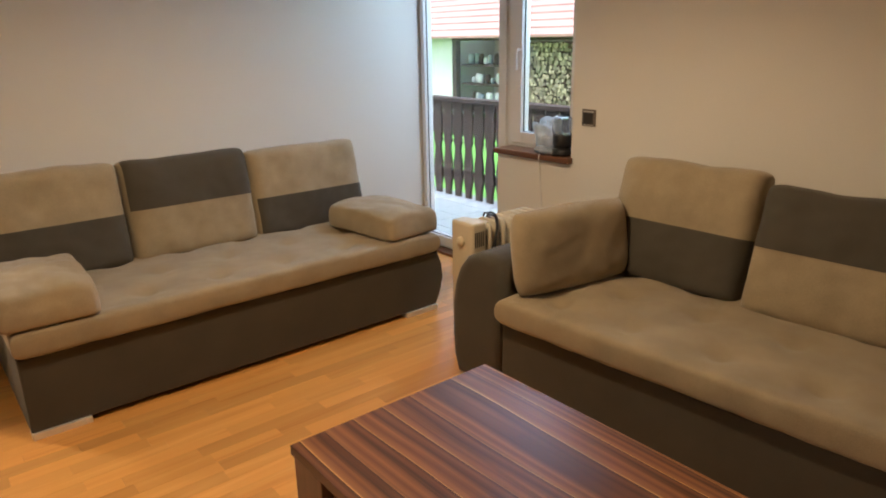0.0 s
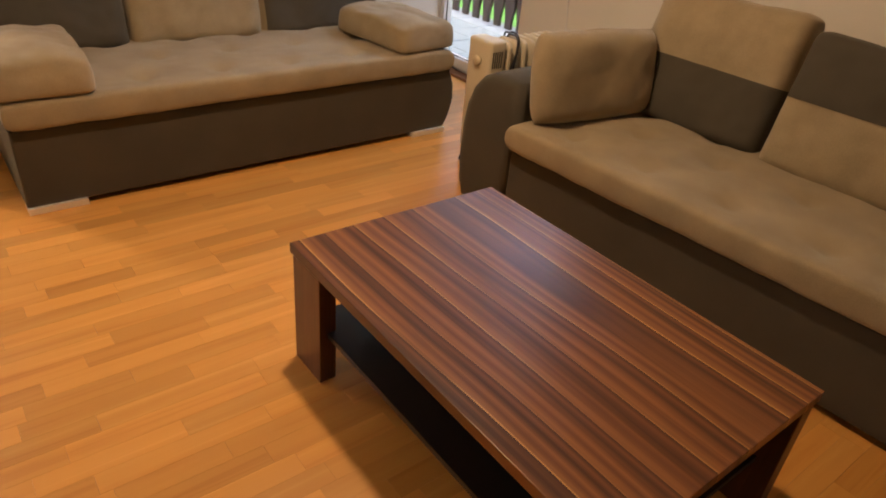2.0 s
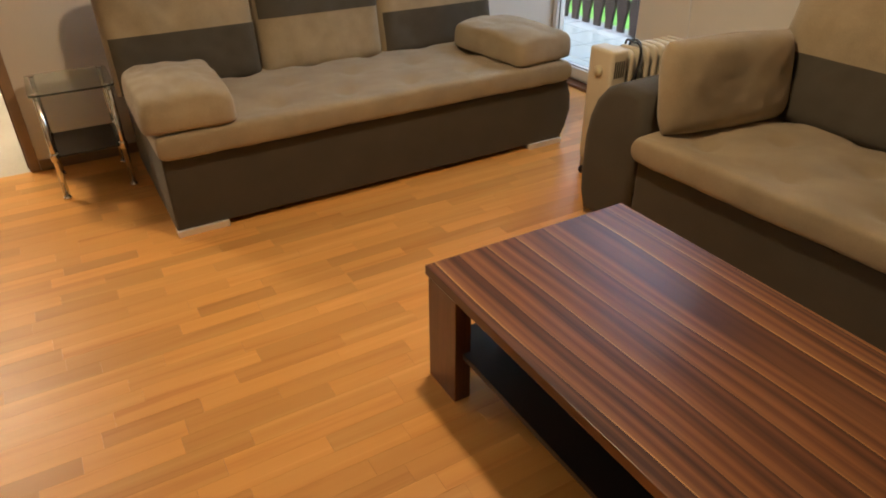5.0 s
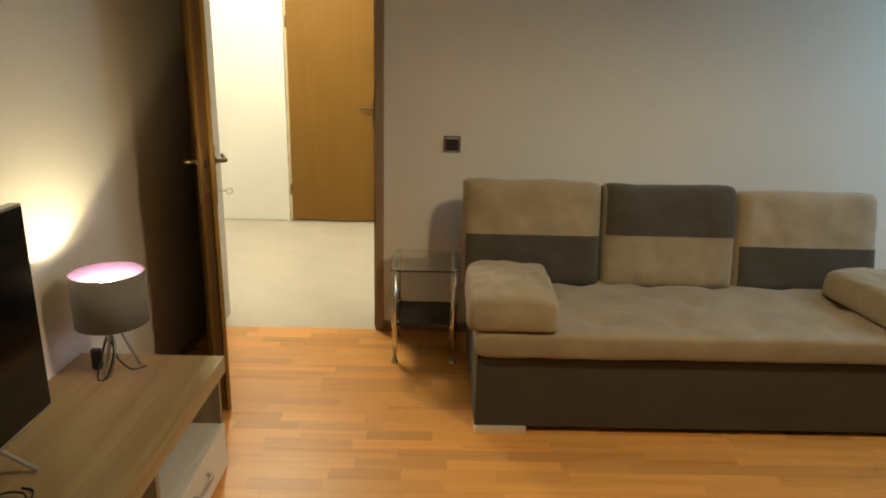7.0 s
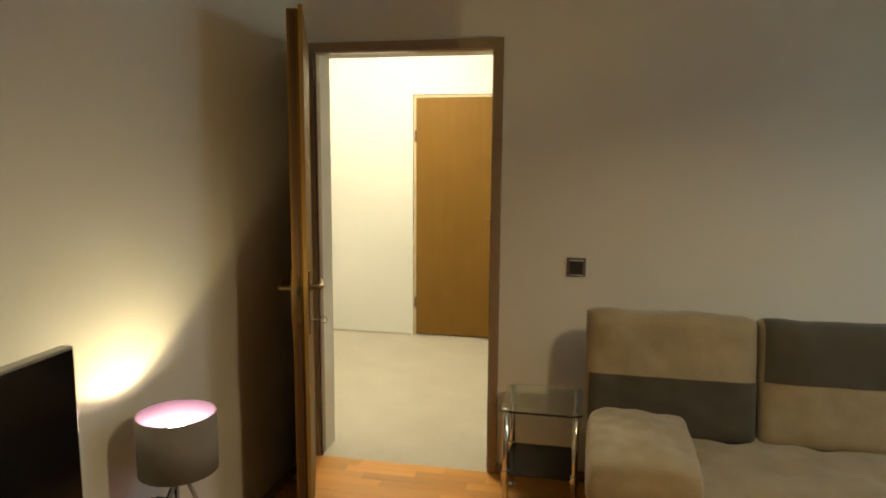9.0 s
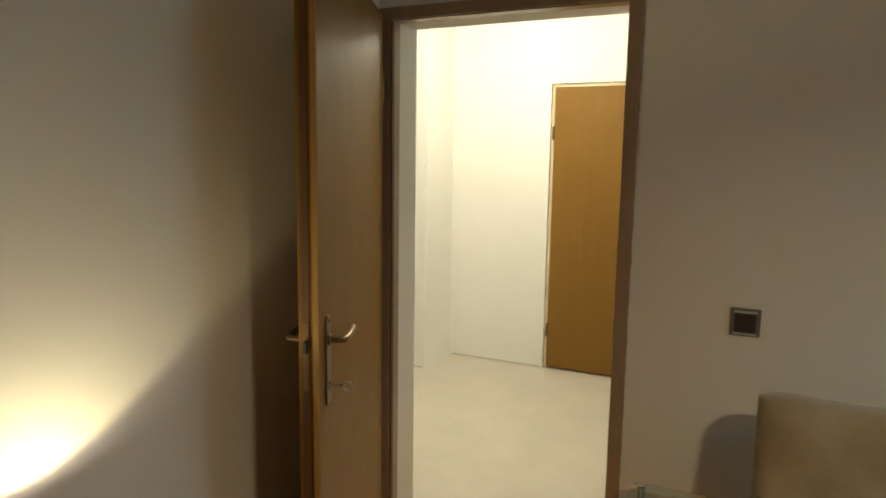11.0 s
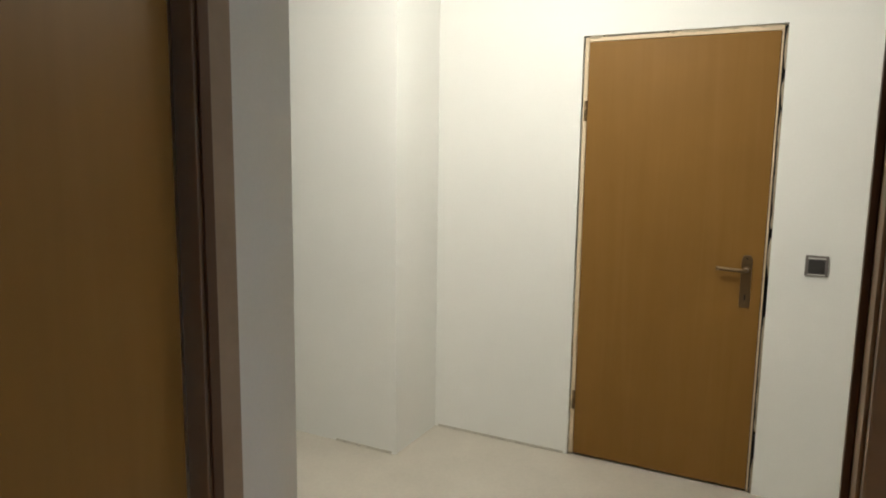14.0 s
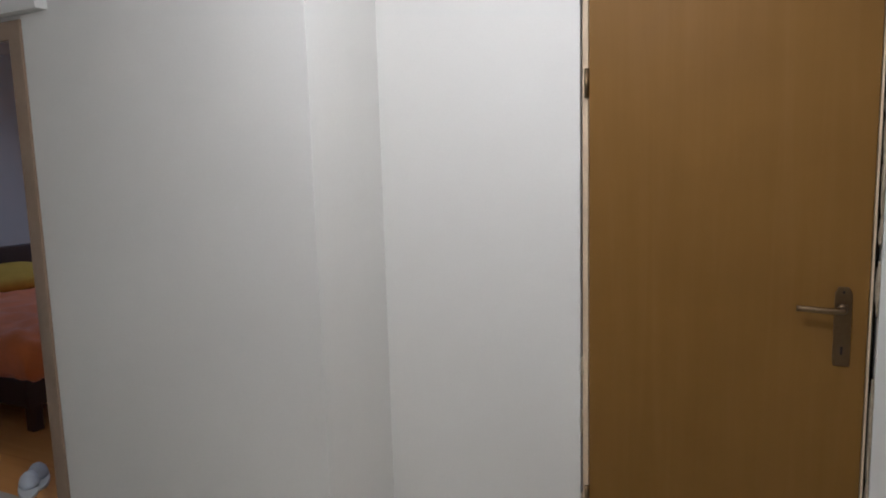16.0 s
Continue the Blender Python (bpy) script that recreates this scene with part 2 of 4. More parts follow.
BLACKGLASS = plain("black_glass", (0.010, 0.010, 0.011), 0.08, var=0.1, bump=0.0)
SILLWOOD = wood("sill_wood", [(0.3, (0.10, 0.040, 0.020)), (0.7, (0.20, 0.085, 0.040))], "y", 0.3, 22)
FENCEWOOD = wood("stained_board", [(0.3, (0.026, 0.012, 0.010)), (0.7, (0.050, 0.026, 0.020))], "z", 0.75, 20, pieces="object", spread=0.2)
PAVER = plain("terrace_tile", (0.27, 0.34, 0.37), 0.22, var=0.12, big=5)
GRASSM = plain("lawn", (0.085, 0.30, 0.035), 0.9, var=0.4, big=4, fine=50, bump=0.8, dist=0.02)
RENDERM = plain("white_render", (0.72, 0.73, 0.72), 0.9, var=0.08, big=1.0, fine=30, bump=0.4, dist=0.004)
TILEM = plain("roof_tile", (0.42, 0.235, 0.20), 0.75, var=0.2, big=2.0, fine=20, bump=0.3, dist=0.004)
LOGM = plain("log_bark", (0.22, 0.165, 0.12), 0.9, var=0.35, big=8, fine=40, bump=0.6, dist=0.006)
LOGEND = wood("log_end", [(0.3, (0.22, 0.155, 0.10)), (0.5, (0.46, 0.36, 0.27)), (0.7, (0.62, 0.52, 0.42))], "x", 0.85, 16, pieces="island", spread=0.55)
TIMBER = plain("dark_timber", (0.055, 0.035, 0.028), 0.8, var=0.25)
ORANGE = plain("orange_blanket", (0.72, 0.20, 0.045), 0.95, var=0.15, big=6, fine=200, bump=0.5, dist=0.003, sheen=0.3)
YELLOW = plain("yellow_cloth", (0.55, 0.36, 0.04), 0.9, var=0.12, big=8)
YELLOWPAINT = plain("yellow_paint", (0.66, 0.44, 0.02), 0.5, var=0.08)
GREYPAINT = plain("grey_paint", (0.33, 0.325, 0.30), 0.7, var=0.08)
BEDWOOD = plain("dark_bed_wood", (0.045, 0.022, 0.014), 0.5, var=0.2)
SLIPPER = plain("pale_slipper_cloth", (0.62, 0.66, 0.74), 0.9, var=0.1, big=20)


# ---- mesh helpers ----
def link_mesh(name, bm, material, smooth=False):
    me = bpy.data.meshes.new(name)
    bm.normal_update()
    bm.to_mesh(me)
    bm.free()
    me.materials.append(material)
    if smooth:
        me.polygons.foreach_set("use_smooth", [True] * len(me.polygons))
    return new(name, me)


def part(name, bm, material, parent, label="", smooth=False):
    ob = link_mesh(name, bm, material, smooth)
    ob.parent = parent
    if label:
        ob["label"] = label
    return ob


def thing(name, label, category, loc=(0, 0, 0), rz=0.0, group=""):
    ob = new(name)
    ob.empty_display_size = 0.05
    ob.location = loc
    ob.rotation_euler = (0, 0, radians(rz))
    return tagged(ob, label, category, group)


def structure(name, bm, material, label, category="", smooth=False):
    return tagged(link_mesh(name, bm, material, smooth), label, category or name.split("_")[0], kind="structure")


def add_box(bm, x0, x1, y0, y1, z0, z1):
    v = [bm.verts.new((x, y, z)) for z in (z0, z1) for y in (y0, y1) for x in (x0, x1)]
    for q in ((0, 2, 3, 1), (4, 5, 7, 6), (0, 1, 5, 4), (2, 6, 7, 3), (0, 4, 6, 2), (1, 3, 7, 5)):
        bm.faces.new([v[i] for i in q])


def boxes(*specs, r=0.0, seg=2):
    bm = bmesh.new()
    for s in specs:
        add_box(bm, *s)
    if r:
        bmesh.ops.bevel(bm, geom=bm.edges[:], offset=r, segments=seg, affect="EDGES", profile=0.6)
    return bm


def prism(outline, axis, a, b, r=0.0, seg=2):
    """A closed outline of (p, q) drawn out from a to b along an axis; p, q are the other two axes in order."""
    bm = bmesh.new()

    def at(p, q, s):
        return {"x": (s, p, q), "y": (p, s, q), "z": (p, q, s)}[axis]
    lo = [bm.verts.new(at(p, q, a)) for p, q in outline]
    hi = [bm.verts.new(at(p, q, b)) for p, q in outline]
    n = len(outline)
    for i in range(n):
        bm.faces.new((lo[i], lo[(i + 1) % n], hi[(i + 1) % n], hi[i]))
    f1, f2 = bm.faces.new(lo[::-1]), bm.faces.new(hi)
    bmesh.ops.recalc_face_normals(bm, faces=bm.faces[:])
    if r:
        rim = [e for f in (f1, f2) for e in f.edges]
        bmesh.ops.bevel(bm, geom=rim, offset=r, segments=seg, affect="EDGES", profile=0.6)
    return bm


def turned(profile, n=24, bm=None, at=(0, 0, 0), closed=False):
    """A lathe form from (radius, z) pairs."""
    bm = bm or bmesh.new()
    rings = []
    for rad, z in profile:
        rings.append([bm.verts.new((at[0] + rad * math.cos(2 * math.pi * i / n), at[1] + rad * math.sin(2 * math.pi * i / n), at[2] + z)) for i in range(n)])
    pairs = list(zip(rings, rings[1:])) + ([(rings[-1], rings[0])] if closed else [])
    for a, b in pairs:
        for i in range(n):
            bm.faces.new((a[i], a[(i + 1) % n], b[(i + 1) % n], b[i]))
    if not closed:
        bm.faces.new(rings[0][::-1])
        bm.faces.new(rings[-1])
    return bm


def tube(points, rad, n=8, bm=None, close=False):
    """A round rod along points."""
    bm = bm or bmesh.new()
    pts = [Vector(p) for p in points]
    rings, up = [], Vector((0.31, 0.17, 0.93)).normalized()
    for i, p in enumerate(pts):
        d = (pts[(i + 1) % len(pts)] if (close or i + 1 < len(pts)) else p) - (pts[i - 1] if (close or i) else p)
        d.normalize()
        s = d.cross(up).normalized()
        u = s.cross(d)
        rings.append([bm.verts.new(p + rad * (math.cos(2 * math.pi * k / n) * s + math.sin(2 * math.pi * k / n) * u)) for k in range(n)])
    pairs = list(zip(rings, rings[1:])) + ([(rings[-1], rings[0])] if close else [])
    for a, b in pairs:
        for k in range(n):
            bm.faces.new((a[k], a[(k + 1) % n], b[(k + 1) % n], b[k]))
    if not close:
        bm.faces.new(rings[0][::-1])
        bm.faces.new(rings[-1])
    bmesh.ops.recalc_face_normals(bm, faces=bm.faces[:])
    return bm


def curve_pts(ctrl, n=8):
    """Points on a smooth line through the control points."""
    c = [Vector(p) for p in ctrl]
    c = [2 * c[0] - c[1]] + c + [2 * c[-1] - c[-2]]
    out = []
    for a, b, d, e in zip(c, c[1:], c[2:], c[3:]):
        for k in range(n):
            t = k / n
            out.append(0.5 * (2 * b + (d - a) * t + (2 * a - 5 * b + 4 * d - e) * t * t + (3 * b - a - 3 * d + e) * t ** 3))
    return out + [c[-2]]


def slump(u, v, seed, amount):
    """How far the outline of a stuffed cushion sinks at u, v."""
    wave = noise.noise(Vector((u * 1.5 + seed, seed * 0.7, 0.3))) + 0.3 * noise.noise(Vector((u * 4.0, seed, 1.7)))
    return amount * max(0.0, v) ** 2 * (wave - 1.7 * abs(u) ** 12)


def soft_slab(w, h, d, m, p=4.0, q=0.5, v0=-1.0, v1=1.0, nu=36, nv=30, wrinkle=0.004, tufts=(), pinch=0.03, seed=0.0, tuft=0.024, sag=0.0):
    """A stuffed slab, w wide, h high, d thick, in the pose m; v0, v1 cut a band out of its height."""
    bm = bmesh.new()

    def bulge(s):
        return max(0.0, 1 - abs(s) ** p) ** q
    us = [math.sin(math.pi / 2 * (2 * i / nu - 1)) for i in range(nu + 1)]
    s0, s1 = math.asin(v0), math.asin(v1)
    vs = [math.sin(s0 + (s1 - s0) * j / nv) for j in range(nv + 1)]
    sheets = []
    for side in (-1, 1):
        rows = []
        for v in vs:
            row = []
            for u in us:
                t = bulge(u) * bulge(v)
                x = w / 2 * u * (1 - pinch * abs(v) ** 3 * abs(u) + pinch * 0.4 * (1 - v * v))
                z = h / 2 * v * (1 - pinch * abs(u) ** 3 * abs(v) + pinch * 0.4 * (1 - u * u))
                z += slump(u, v, seed, sag)
                k = noise.noise(Vector((x * 7 + seed, z * 7, side * 3 + seed))) * wrinkle + noise.noise(Vector((x * 19, z * 19 + seed, side))) * wrinkle * 0.45
                dip = sum(math.exp(-((x - a) ** 2 + (z - b) ** 2) / 0.0022) * tuft + math.exp(-((x - a) ** 2 + (z - b) ** 2) / 0.012) * tuft * 0.35 for a, b in tufts) if tufts and side == -1 else 0
                row.append(bm.verts.new(m @ Vector((x, side * (d / 2 * t + k * t) + dip, z))))
            rows.append(row)
        sheets.append(rows)
    for s, rows in enumerate(sheets):
        for a, b in zip(rows, rows[1:]):
            for i in range(nu):
                f = (a[i], a[i + 1], b[i + 1], b[i])
                bm.faces.new(f if s == 0 else f[::-1])
    bmesh.ops.remove_doubles(bm, verts=bm.verts[:], dist=1e-5)
    return bm


def box_pillow_mesh(w, l, h, seed, n=11.0, cuts=26):
    """A boxy stuffed pillow on a flat bottom at z = 0, with a swelling top and soft creases."""
    bm = bmesh.new()
    bmesh.ops.create_cube(bm, size=2.0)
    bmesh.ops.subdivide_edges(bm, edges=bm.edges[:], cuts=cuts, use_grid_fill=True)
    for vert in bm.verts:
        c = vert.co.copy()
        k = (abs(c.x) ** n + abs(c.y) ** n + abs(c.z) ** n) ** (-1 / n)
        q = c * (k * max(abs(c.x), abs(c.y), abs(c.z)))
        swell = (1 - 0.75 * q.x ** 2) * (1 - 0.75 * q.y ** 2)
        low = noise.noise(Vector((q.x * 1.3 + seed, q.y * 1.3, q.z))) * 0.016 + noise.noise(Vector((q.x * 4 + seed, q.y * 4, q.z * 2))) * 0.006
        up = 0.5 + 0.5 * q.z
        side = 1.0 - 0.05 * up + 0.03 * math.sin(math.pi * up) + low * 0.8
        vert.co = Vector((w / 2 * q.x * side, l / 2 * q.y * side, h * up * (0.84 + 0.24 * swell) + low * up))
    return bm


# ---- the living room's shell ----
RX, BACK, LX, CZ = 3.85, -5.2, -0.078, 2.55
TH = 0.197
D0, D1, DH = -0.027, 0.818, 1.972

structure("wall_door_side", boxes((LX - 0.2, D0, 0, TH, -0.02, CZ), (D1, 4.06, 0, TH, -0.02, CZ), (D0, D1, 0, TH, DH, CZ)), WALL, "off-white painted wall with the door opening")
structure("wall_tv_side", boxes((LX - 0.2, LX, BACK - 0.2, 0, -0.02, CZ)), WALL, "off-white painted wall behind the television")
structure("wall_back", boxes((LX, 4.06, BACK - 0.2, BACK, -0.02, CZ)), WALL, "plain off-white painted wall")
WY0, WY1, WTOP = -1.408, 0.0, 2.14
structure("wall_balcony_side", boxes((RX, 4.06, BACK, WY0, -0.02, CZ), (RX, 4.06, WY0, WY1, WTOP, CZ), (RX, 4.06, WY0, -0.86, -0.02, 0.770)), WALL, "off-white painted wall with the balcony opening")
structure("ceiling", boxes((LX - 0.2, 4.06, BACK - 0.2, TH, CZ, CZ + 0.15)), CEIL, "white ceiling")
structure("floor", boxes((LX, 4.06, BACK, 0.0, -0.16, -0.008)), SUBFLOOR, "orange-brown laminate floor in staggered strips")
FLOOR = bpy.data.objects["floor"]


# ---- door casing and door leaf ----
def casing(name, x0, x1, zt, y0, y1, flange, depth, material, label):
    ob = thing(name, label, "door frame")
    ob["kind"] = "structure"
    f = flange
    part("casing_face", prism([(x0 - f, 0), (x0, 0), (x0, zt), (x1, zt), (x1, 0), (x1 + f, 0), (x1 + f, zt + f), (x0 - f, zt + f)], "y", y0 - 0.012, y0, 0.003), material, ob)
    part("jamb", boxes((x0, x0 + 0.004, y0, y0 + depth, 0, zt), r=0.001), material, ob)
    part("jamb", boxes((x1 - 0.004, x1, y0, y0 + min(depth * 1.35, 0.16), 0, zt), r=0.001), material, ob)
    part("head", boxes((x0 + 0.004, x1 - 0.004, y0, y0 + depth, zt - 0.004, zt), r=0.001), material, ob)
    return ob


case = casing("door_frame_1", D0, D1, DH, 0.0, TH, 0.042, 0.058, JAMB, "brown-painted steel door frame with worn edges")
part("door_stop", boxes((D1 - 0.012, D1 - 0.004, 0.045, 0.056, 0, DH - 0.004), r=0.002), GROOVE, case, "dark rubber seal")
part("door_seal", boxes((D0 + 0.0041, D0 + 0.009, -0.008, 0.012, 0, DH - 0.004), r=0.002), GROOVE, case, "dark rubber seal")

pr = random.Random(11)
for i in range(16):
    b = bmesh.new()
    bmesh.ops.create_icosphere(b, subdivisions=2, radius=1)
    z, tall, seed = 0.08 + 0.118 * i + 0.05 * pr.random(), 0.015 + 0.035 * pr.random(), pr.random() * 9
    for v in b.verts:
        k = 1 + 0.6 * noise.noise(v.co * 1.9 + Vector((seed, 0, 0)))
        v.co = Vector((D1 + 0.041 + v.co.x * 0.0018 * k, -0.002 + v.co.y * 0.0022, z + v.co.z * tall * k))
    part("paint_run", b, JAMB, case, "", True)


def lever_set(parent, cx, cz, y, side, to, key, material):
    """A backplate with a lever on the face at y; side: the way out of the face; to: the way the lever points."""
    o = [(cx - 0.019, cz - 0.165), (cx + 0.019, cz - 0.165), (cx + 0.021, cz - 0.15), (cx + 0.021, cz + 0.045), (cx + 0.012, cz + 0.062), (cx - 0.012, cz + 0.062), (cx - 0.021, cz + 0.045), (cx - 0.021, cz - 0.15)]
    plate = part("backplate", prism(o, "y", min(y, y + side * 0.006), max(y, y + side * 0.006), 0.002), material, parent, "worn bronze backplate")
    part("screw", turned([(0.004, -0.0012), (0.004, 0.0012)], 10, at=(0, 0, 0)), GAP, plate).matrix_basis = pose(cx, y + side * 0.0065, cz + 0.048, 90)
    pts = curve_pts([(cx, y + side * 0.004, cz), (cx, y + side * 0.035, cz), (cx + to * 0.012, y + side * 0.046, cz), (cx + to * 0.06, y + side * 0.046, cz + 0.001), (cx + to * 0.118, y + side * 0.043, cz + 0.003)], 6)
    part("lever", tube(pts, 0.0085, 10), material, parent, "bronze lever handle", True)
    part("rosette", turned([(0.014, -0.003), (0.014, 0.003)], 16), material, parent, "", True).matrix_basis = pose(cx, y + side * 0.009, cz, 90)
    hole = part("keyhole", boxes((cx - 0.003, cx + 0.003, y + side * 0.0065 - 0.0006, y + side * 0.0065 + 0.0006, cz - 0.132, cz - 0.108)), GAP, plate)
    if key:
        k = part("key", tube([(cx, y + side * 0.002, cz - 0.118), (cx, y + side * 0.042, cz - 0.118)], 0.003, 8), STEEL, parent, "steel key in the lock")
        loop = [(cx, y + side * (0.052 + 0.012 * math.cos(a)), cz - 0.120 + 0.011 * math.sin(a)) for a in [i * math.pi / 8 for i in range(16)]]
        part("key_bow", tube(loop, 0.0022, 6, close=True), STEEL, k, "", True)


# the leaf lies along its own x axis from the hinge to the free edge
door = thing("door_1", "oak-veneered interior door standing wide open", "door", (-0.050, -0.042, 0.008), -68.5)
door["kind"] = "structure"
LW = 0.910
part("leaf", boxes((0.0, LW, -0.040, -0.002, 0, 1.966), r=0.003), DOOROAK, door)
part("rebate", boxes((0.008, LW + 0.009, -0.0015, 0.013, 0.0, 1.978), r=0.003), DOOROAK, door, "rebated face of the leaf")
part("edge_band", boxes((LW + 0.009, LW + 0.013, -0.0015, 0.013, 0.0, 1.978), r=0.001), DOOREDGE, door, "lighter edge band")
part("edge_groove", boxes((LW - 0.002, LW + 0.0025, -0.030, -0.012, 0.01, 1.955)), GROOVE, door, "dark lock-side edge strip")
part("lock_plate", boxes((LW + 0.0026, LW + 0.0045, -0.028, -0.013, 0.91, 1.08), r=0.0008), BRONZE, door, "dark bronze lock plate")
part("latch", boxes((LW + 0.0045, LW + 0.014, -0.026, -0.016, 1.005, 1.035), r=0.002), BLACKPLASTIC, door, "dark latch")
lever_set(door, LW - 0.065, 1.022, 0.013, 1, -1, True, BRONZE)
lever_set(door, LW - 0.065, 1.022, -0.040, -1, -1, False, BRONZE)
for z in (0.25, 1.72):
    part("hinge", turned([(0.008, -0.05), (0.008, 0.05)], 12, at=(0.0, 0.010, z)), BRONZE, door, "bronze barrel hinge", True)


# ---- the balcony door, the window and the sill ----
def ring(y0, y1, z0, z1, wa, wb, x0, x1, bottom, top):
    return boxes((x0, x1, y0, y0 + wa, z0, z1), (x0, x1, y1 - wb, y1, z0, z1), (x0, x1, y0 + wa, y1 - wb, z0, z0 + bottom), (x0, x1, y0 + wa, y1 - wb, z1 - top, z1), r=0.003)


win = thing("window_1", "white plastic window beside the balcony door", "window")
win["kind"] = "structure"
part("window_frame", ring(WY0, -0.830, 0.775, WTOP, 0.040, 0.030, 3.965, 4.035, 0.045, 0.045), WHITEPLASTIC, win)
part("sash", ring(WY0 + 0.042, -0.862, 0.823, WTOP - 0.047, 0.060, 0.080, 3.950, 4.020, 0.062, 0.062), WHITEPLASTIC, win)
part("pane", boxes((3.98, 3.988, WY0 + 0.10, -0.94, 0.883, WTOP - 0.107)), PANE, win).visible_shadow = False
bd = thing("door_2", "white plastic balcony door with a tall glass pane", "door")
bd["kind"] = "structure"
part("door_frame", ring(-0.828, 0.0, 0.0, WTOP, 0.008, 0.014, 3.965, 4.035, 0.03, 0.045), WHITEPLASTIC, bd)
part("sash", ring(-0.818, -0.016, 0.032, WTOP - 0.047, 0.060, 0.034, 3.950, 4.020, 0.065, 0.062), WHITEPLASTIC, bd)
part("pane", boxes((3.98, 3.988, -0.760, -0.048, 0.096, WTOP - 0.107)), PANE, bd).visible_shadow = False
part("handle_base", boxes((3.936, 3.950, -0.958, -0.930, 1.29, 1.37), r=0.003), WHITEPLASTIC, win)
part("handle", tube(curve_pts([(3.945, -0.944, 1.345), (3.915, -0.944, 1.345), (3.905, -0.944, 1.325), (3.905, -0.944, 1.235)], 5), 0.008), WHITEPLASTIC, win, "white lever handle", True)
part("gasket", ring(WY0 + 0.096, -0.936, 0.879, WTOP - 0.103, 0.010, 0.010, 3.972, 3.979, 0.010, 0.010), BLACKPLASTIC, win, "black rubber gasket")
part("gasket", ring(-0.764, -0.044, 0.092, WTOP - 0.103, 0.010, 0.010, 3.972, 3.979, 0.010, 0.010), BLACKPLASTIC, bd, "black rubber gasket")
structure("window_sill", boxes((3.812, 3.964, -1.420, -0.858, 0.771, 0.802), r=0.008, seg=3), SILLWOOD, "dark red-brown wooden window sill", "sill")
structure("threshold", boxes((3.88, 3.964, -0.858, -0.003, -0.002, 0.018), r=0.004), SILLWOOD, "low wooden threshold strip under the balcony door", "threshold")


# ---- baseboards ----
structure("baseboard", boxes((D1 + 0.045, 3.94, -0.014, -0.001, 0.0005, 0.052), r=0.002), JAMB, "brown baseboard along the wall", "baseboard")
structure("baseboard_tv_side", boxes((LX + 0.001, LX + 0.013, BACK + 0.02, -0.02, 0.0005, 0.052), r=0.002), JAMB, "brown baseboard along the wall", "baseboard")
structure("baseboard_balcony_side", boxes((RX - 0.013, RX - 0.001, BACK + 0.02, -0.86, 0.0005, 0.052), r=0.002), JAMB, "brown baseboard along the wall", "baseboard")


# ---- switches ----
def switch(name, label, loc, rz):
    s = thing(name, label, "switch" if "switch" in name else "socket", loc, rz)
    part("frame", boxes((-0.042, 0.042, -0.009, -0.001, -0.042, 0.042), r=0.003), SOCKET_RIM, s)
    part("rocker", boxes((-0.030, 0.030, -0.013, -0.008, -0.030, 0.026), r=0.002), SOCKET, s)
    part("line", boxes((-0.032, 0.032, -0.0105, -0.0088, 0.028, 0.034), r=0.0006), PALE_LINE, s, "pale silver line")
    part("line", boxes((-0.032, 0.032, -0.0105, -0.0088, -0.038, -0.034), r=0.0006), PALE_LINE, s, "pale silver line")
    return s


switch("light_switch", "dark graphite light switch with a silver line on the wall", (1.203, 0, 1.01), 0)
switch("wall_socket", "dark graphite wall socket beside the window", (RX, -1.518, 1.018), -90)


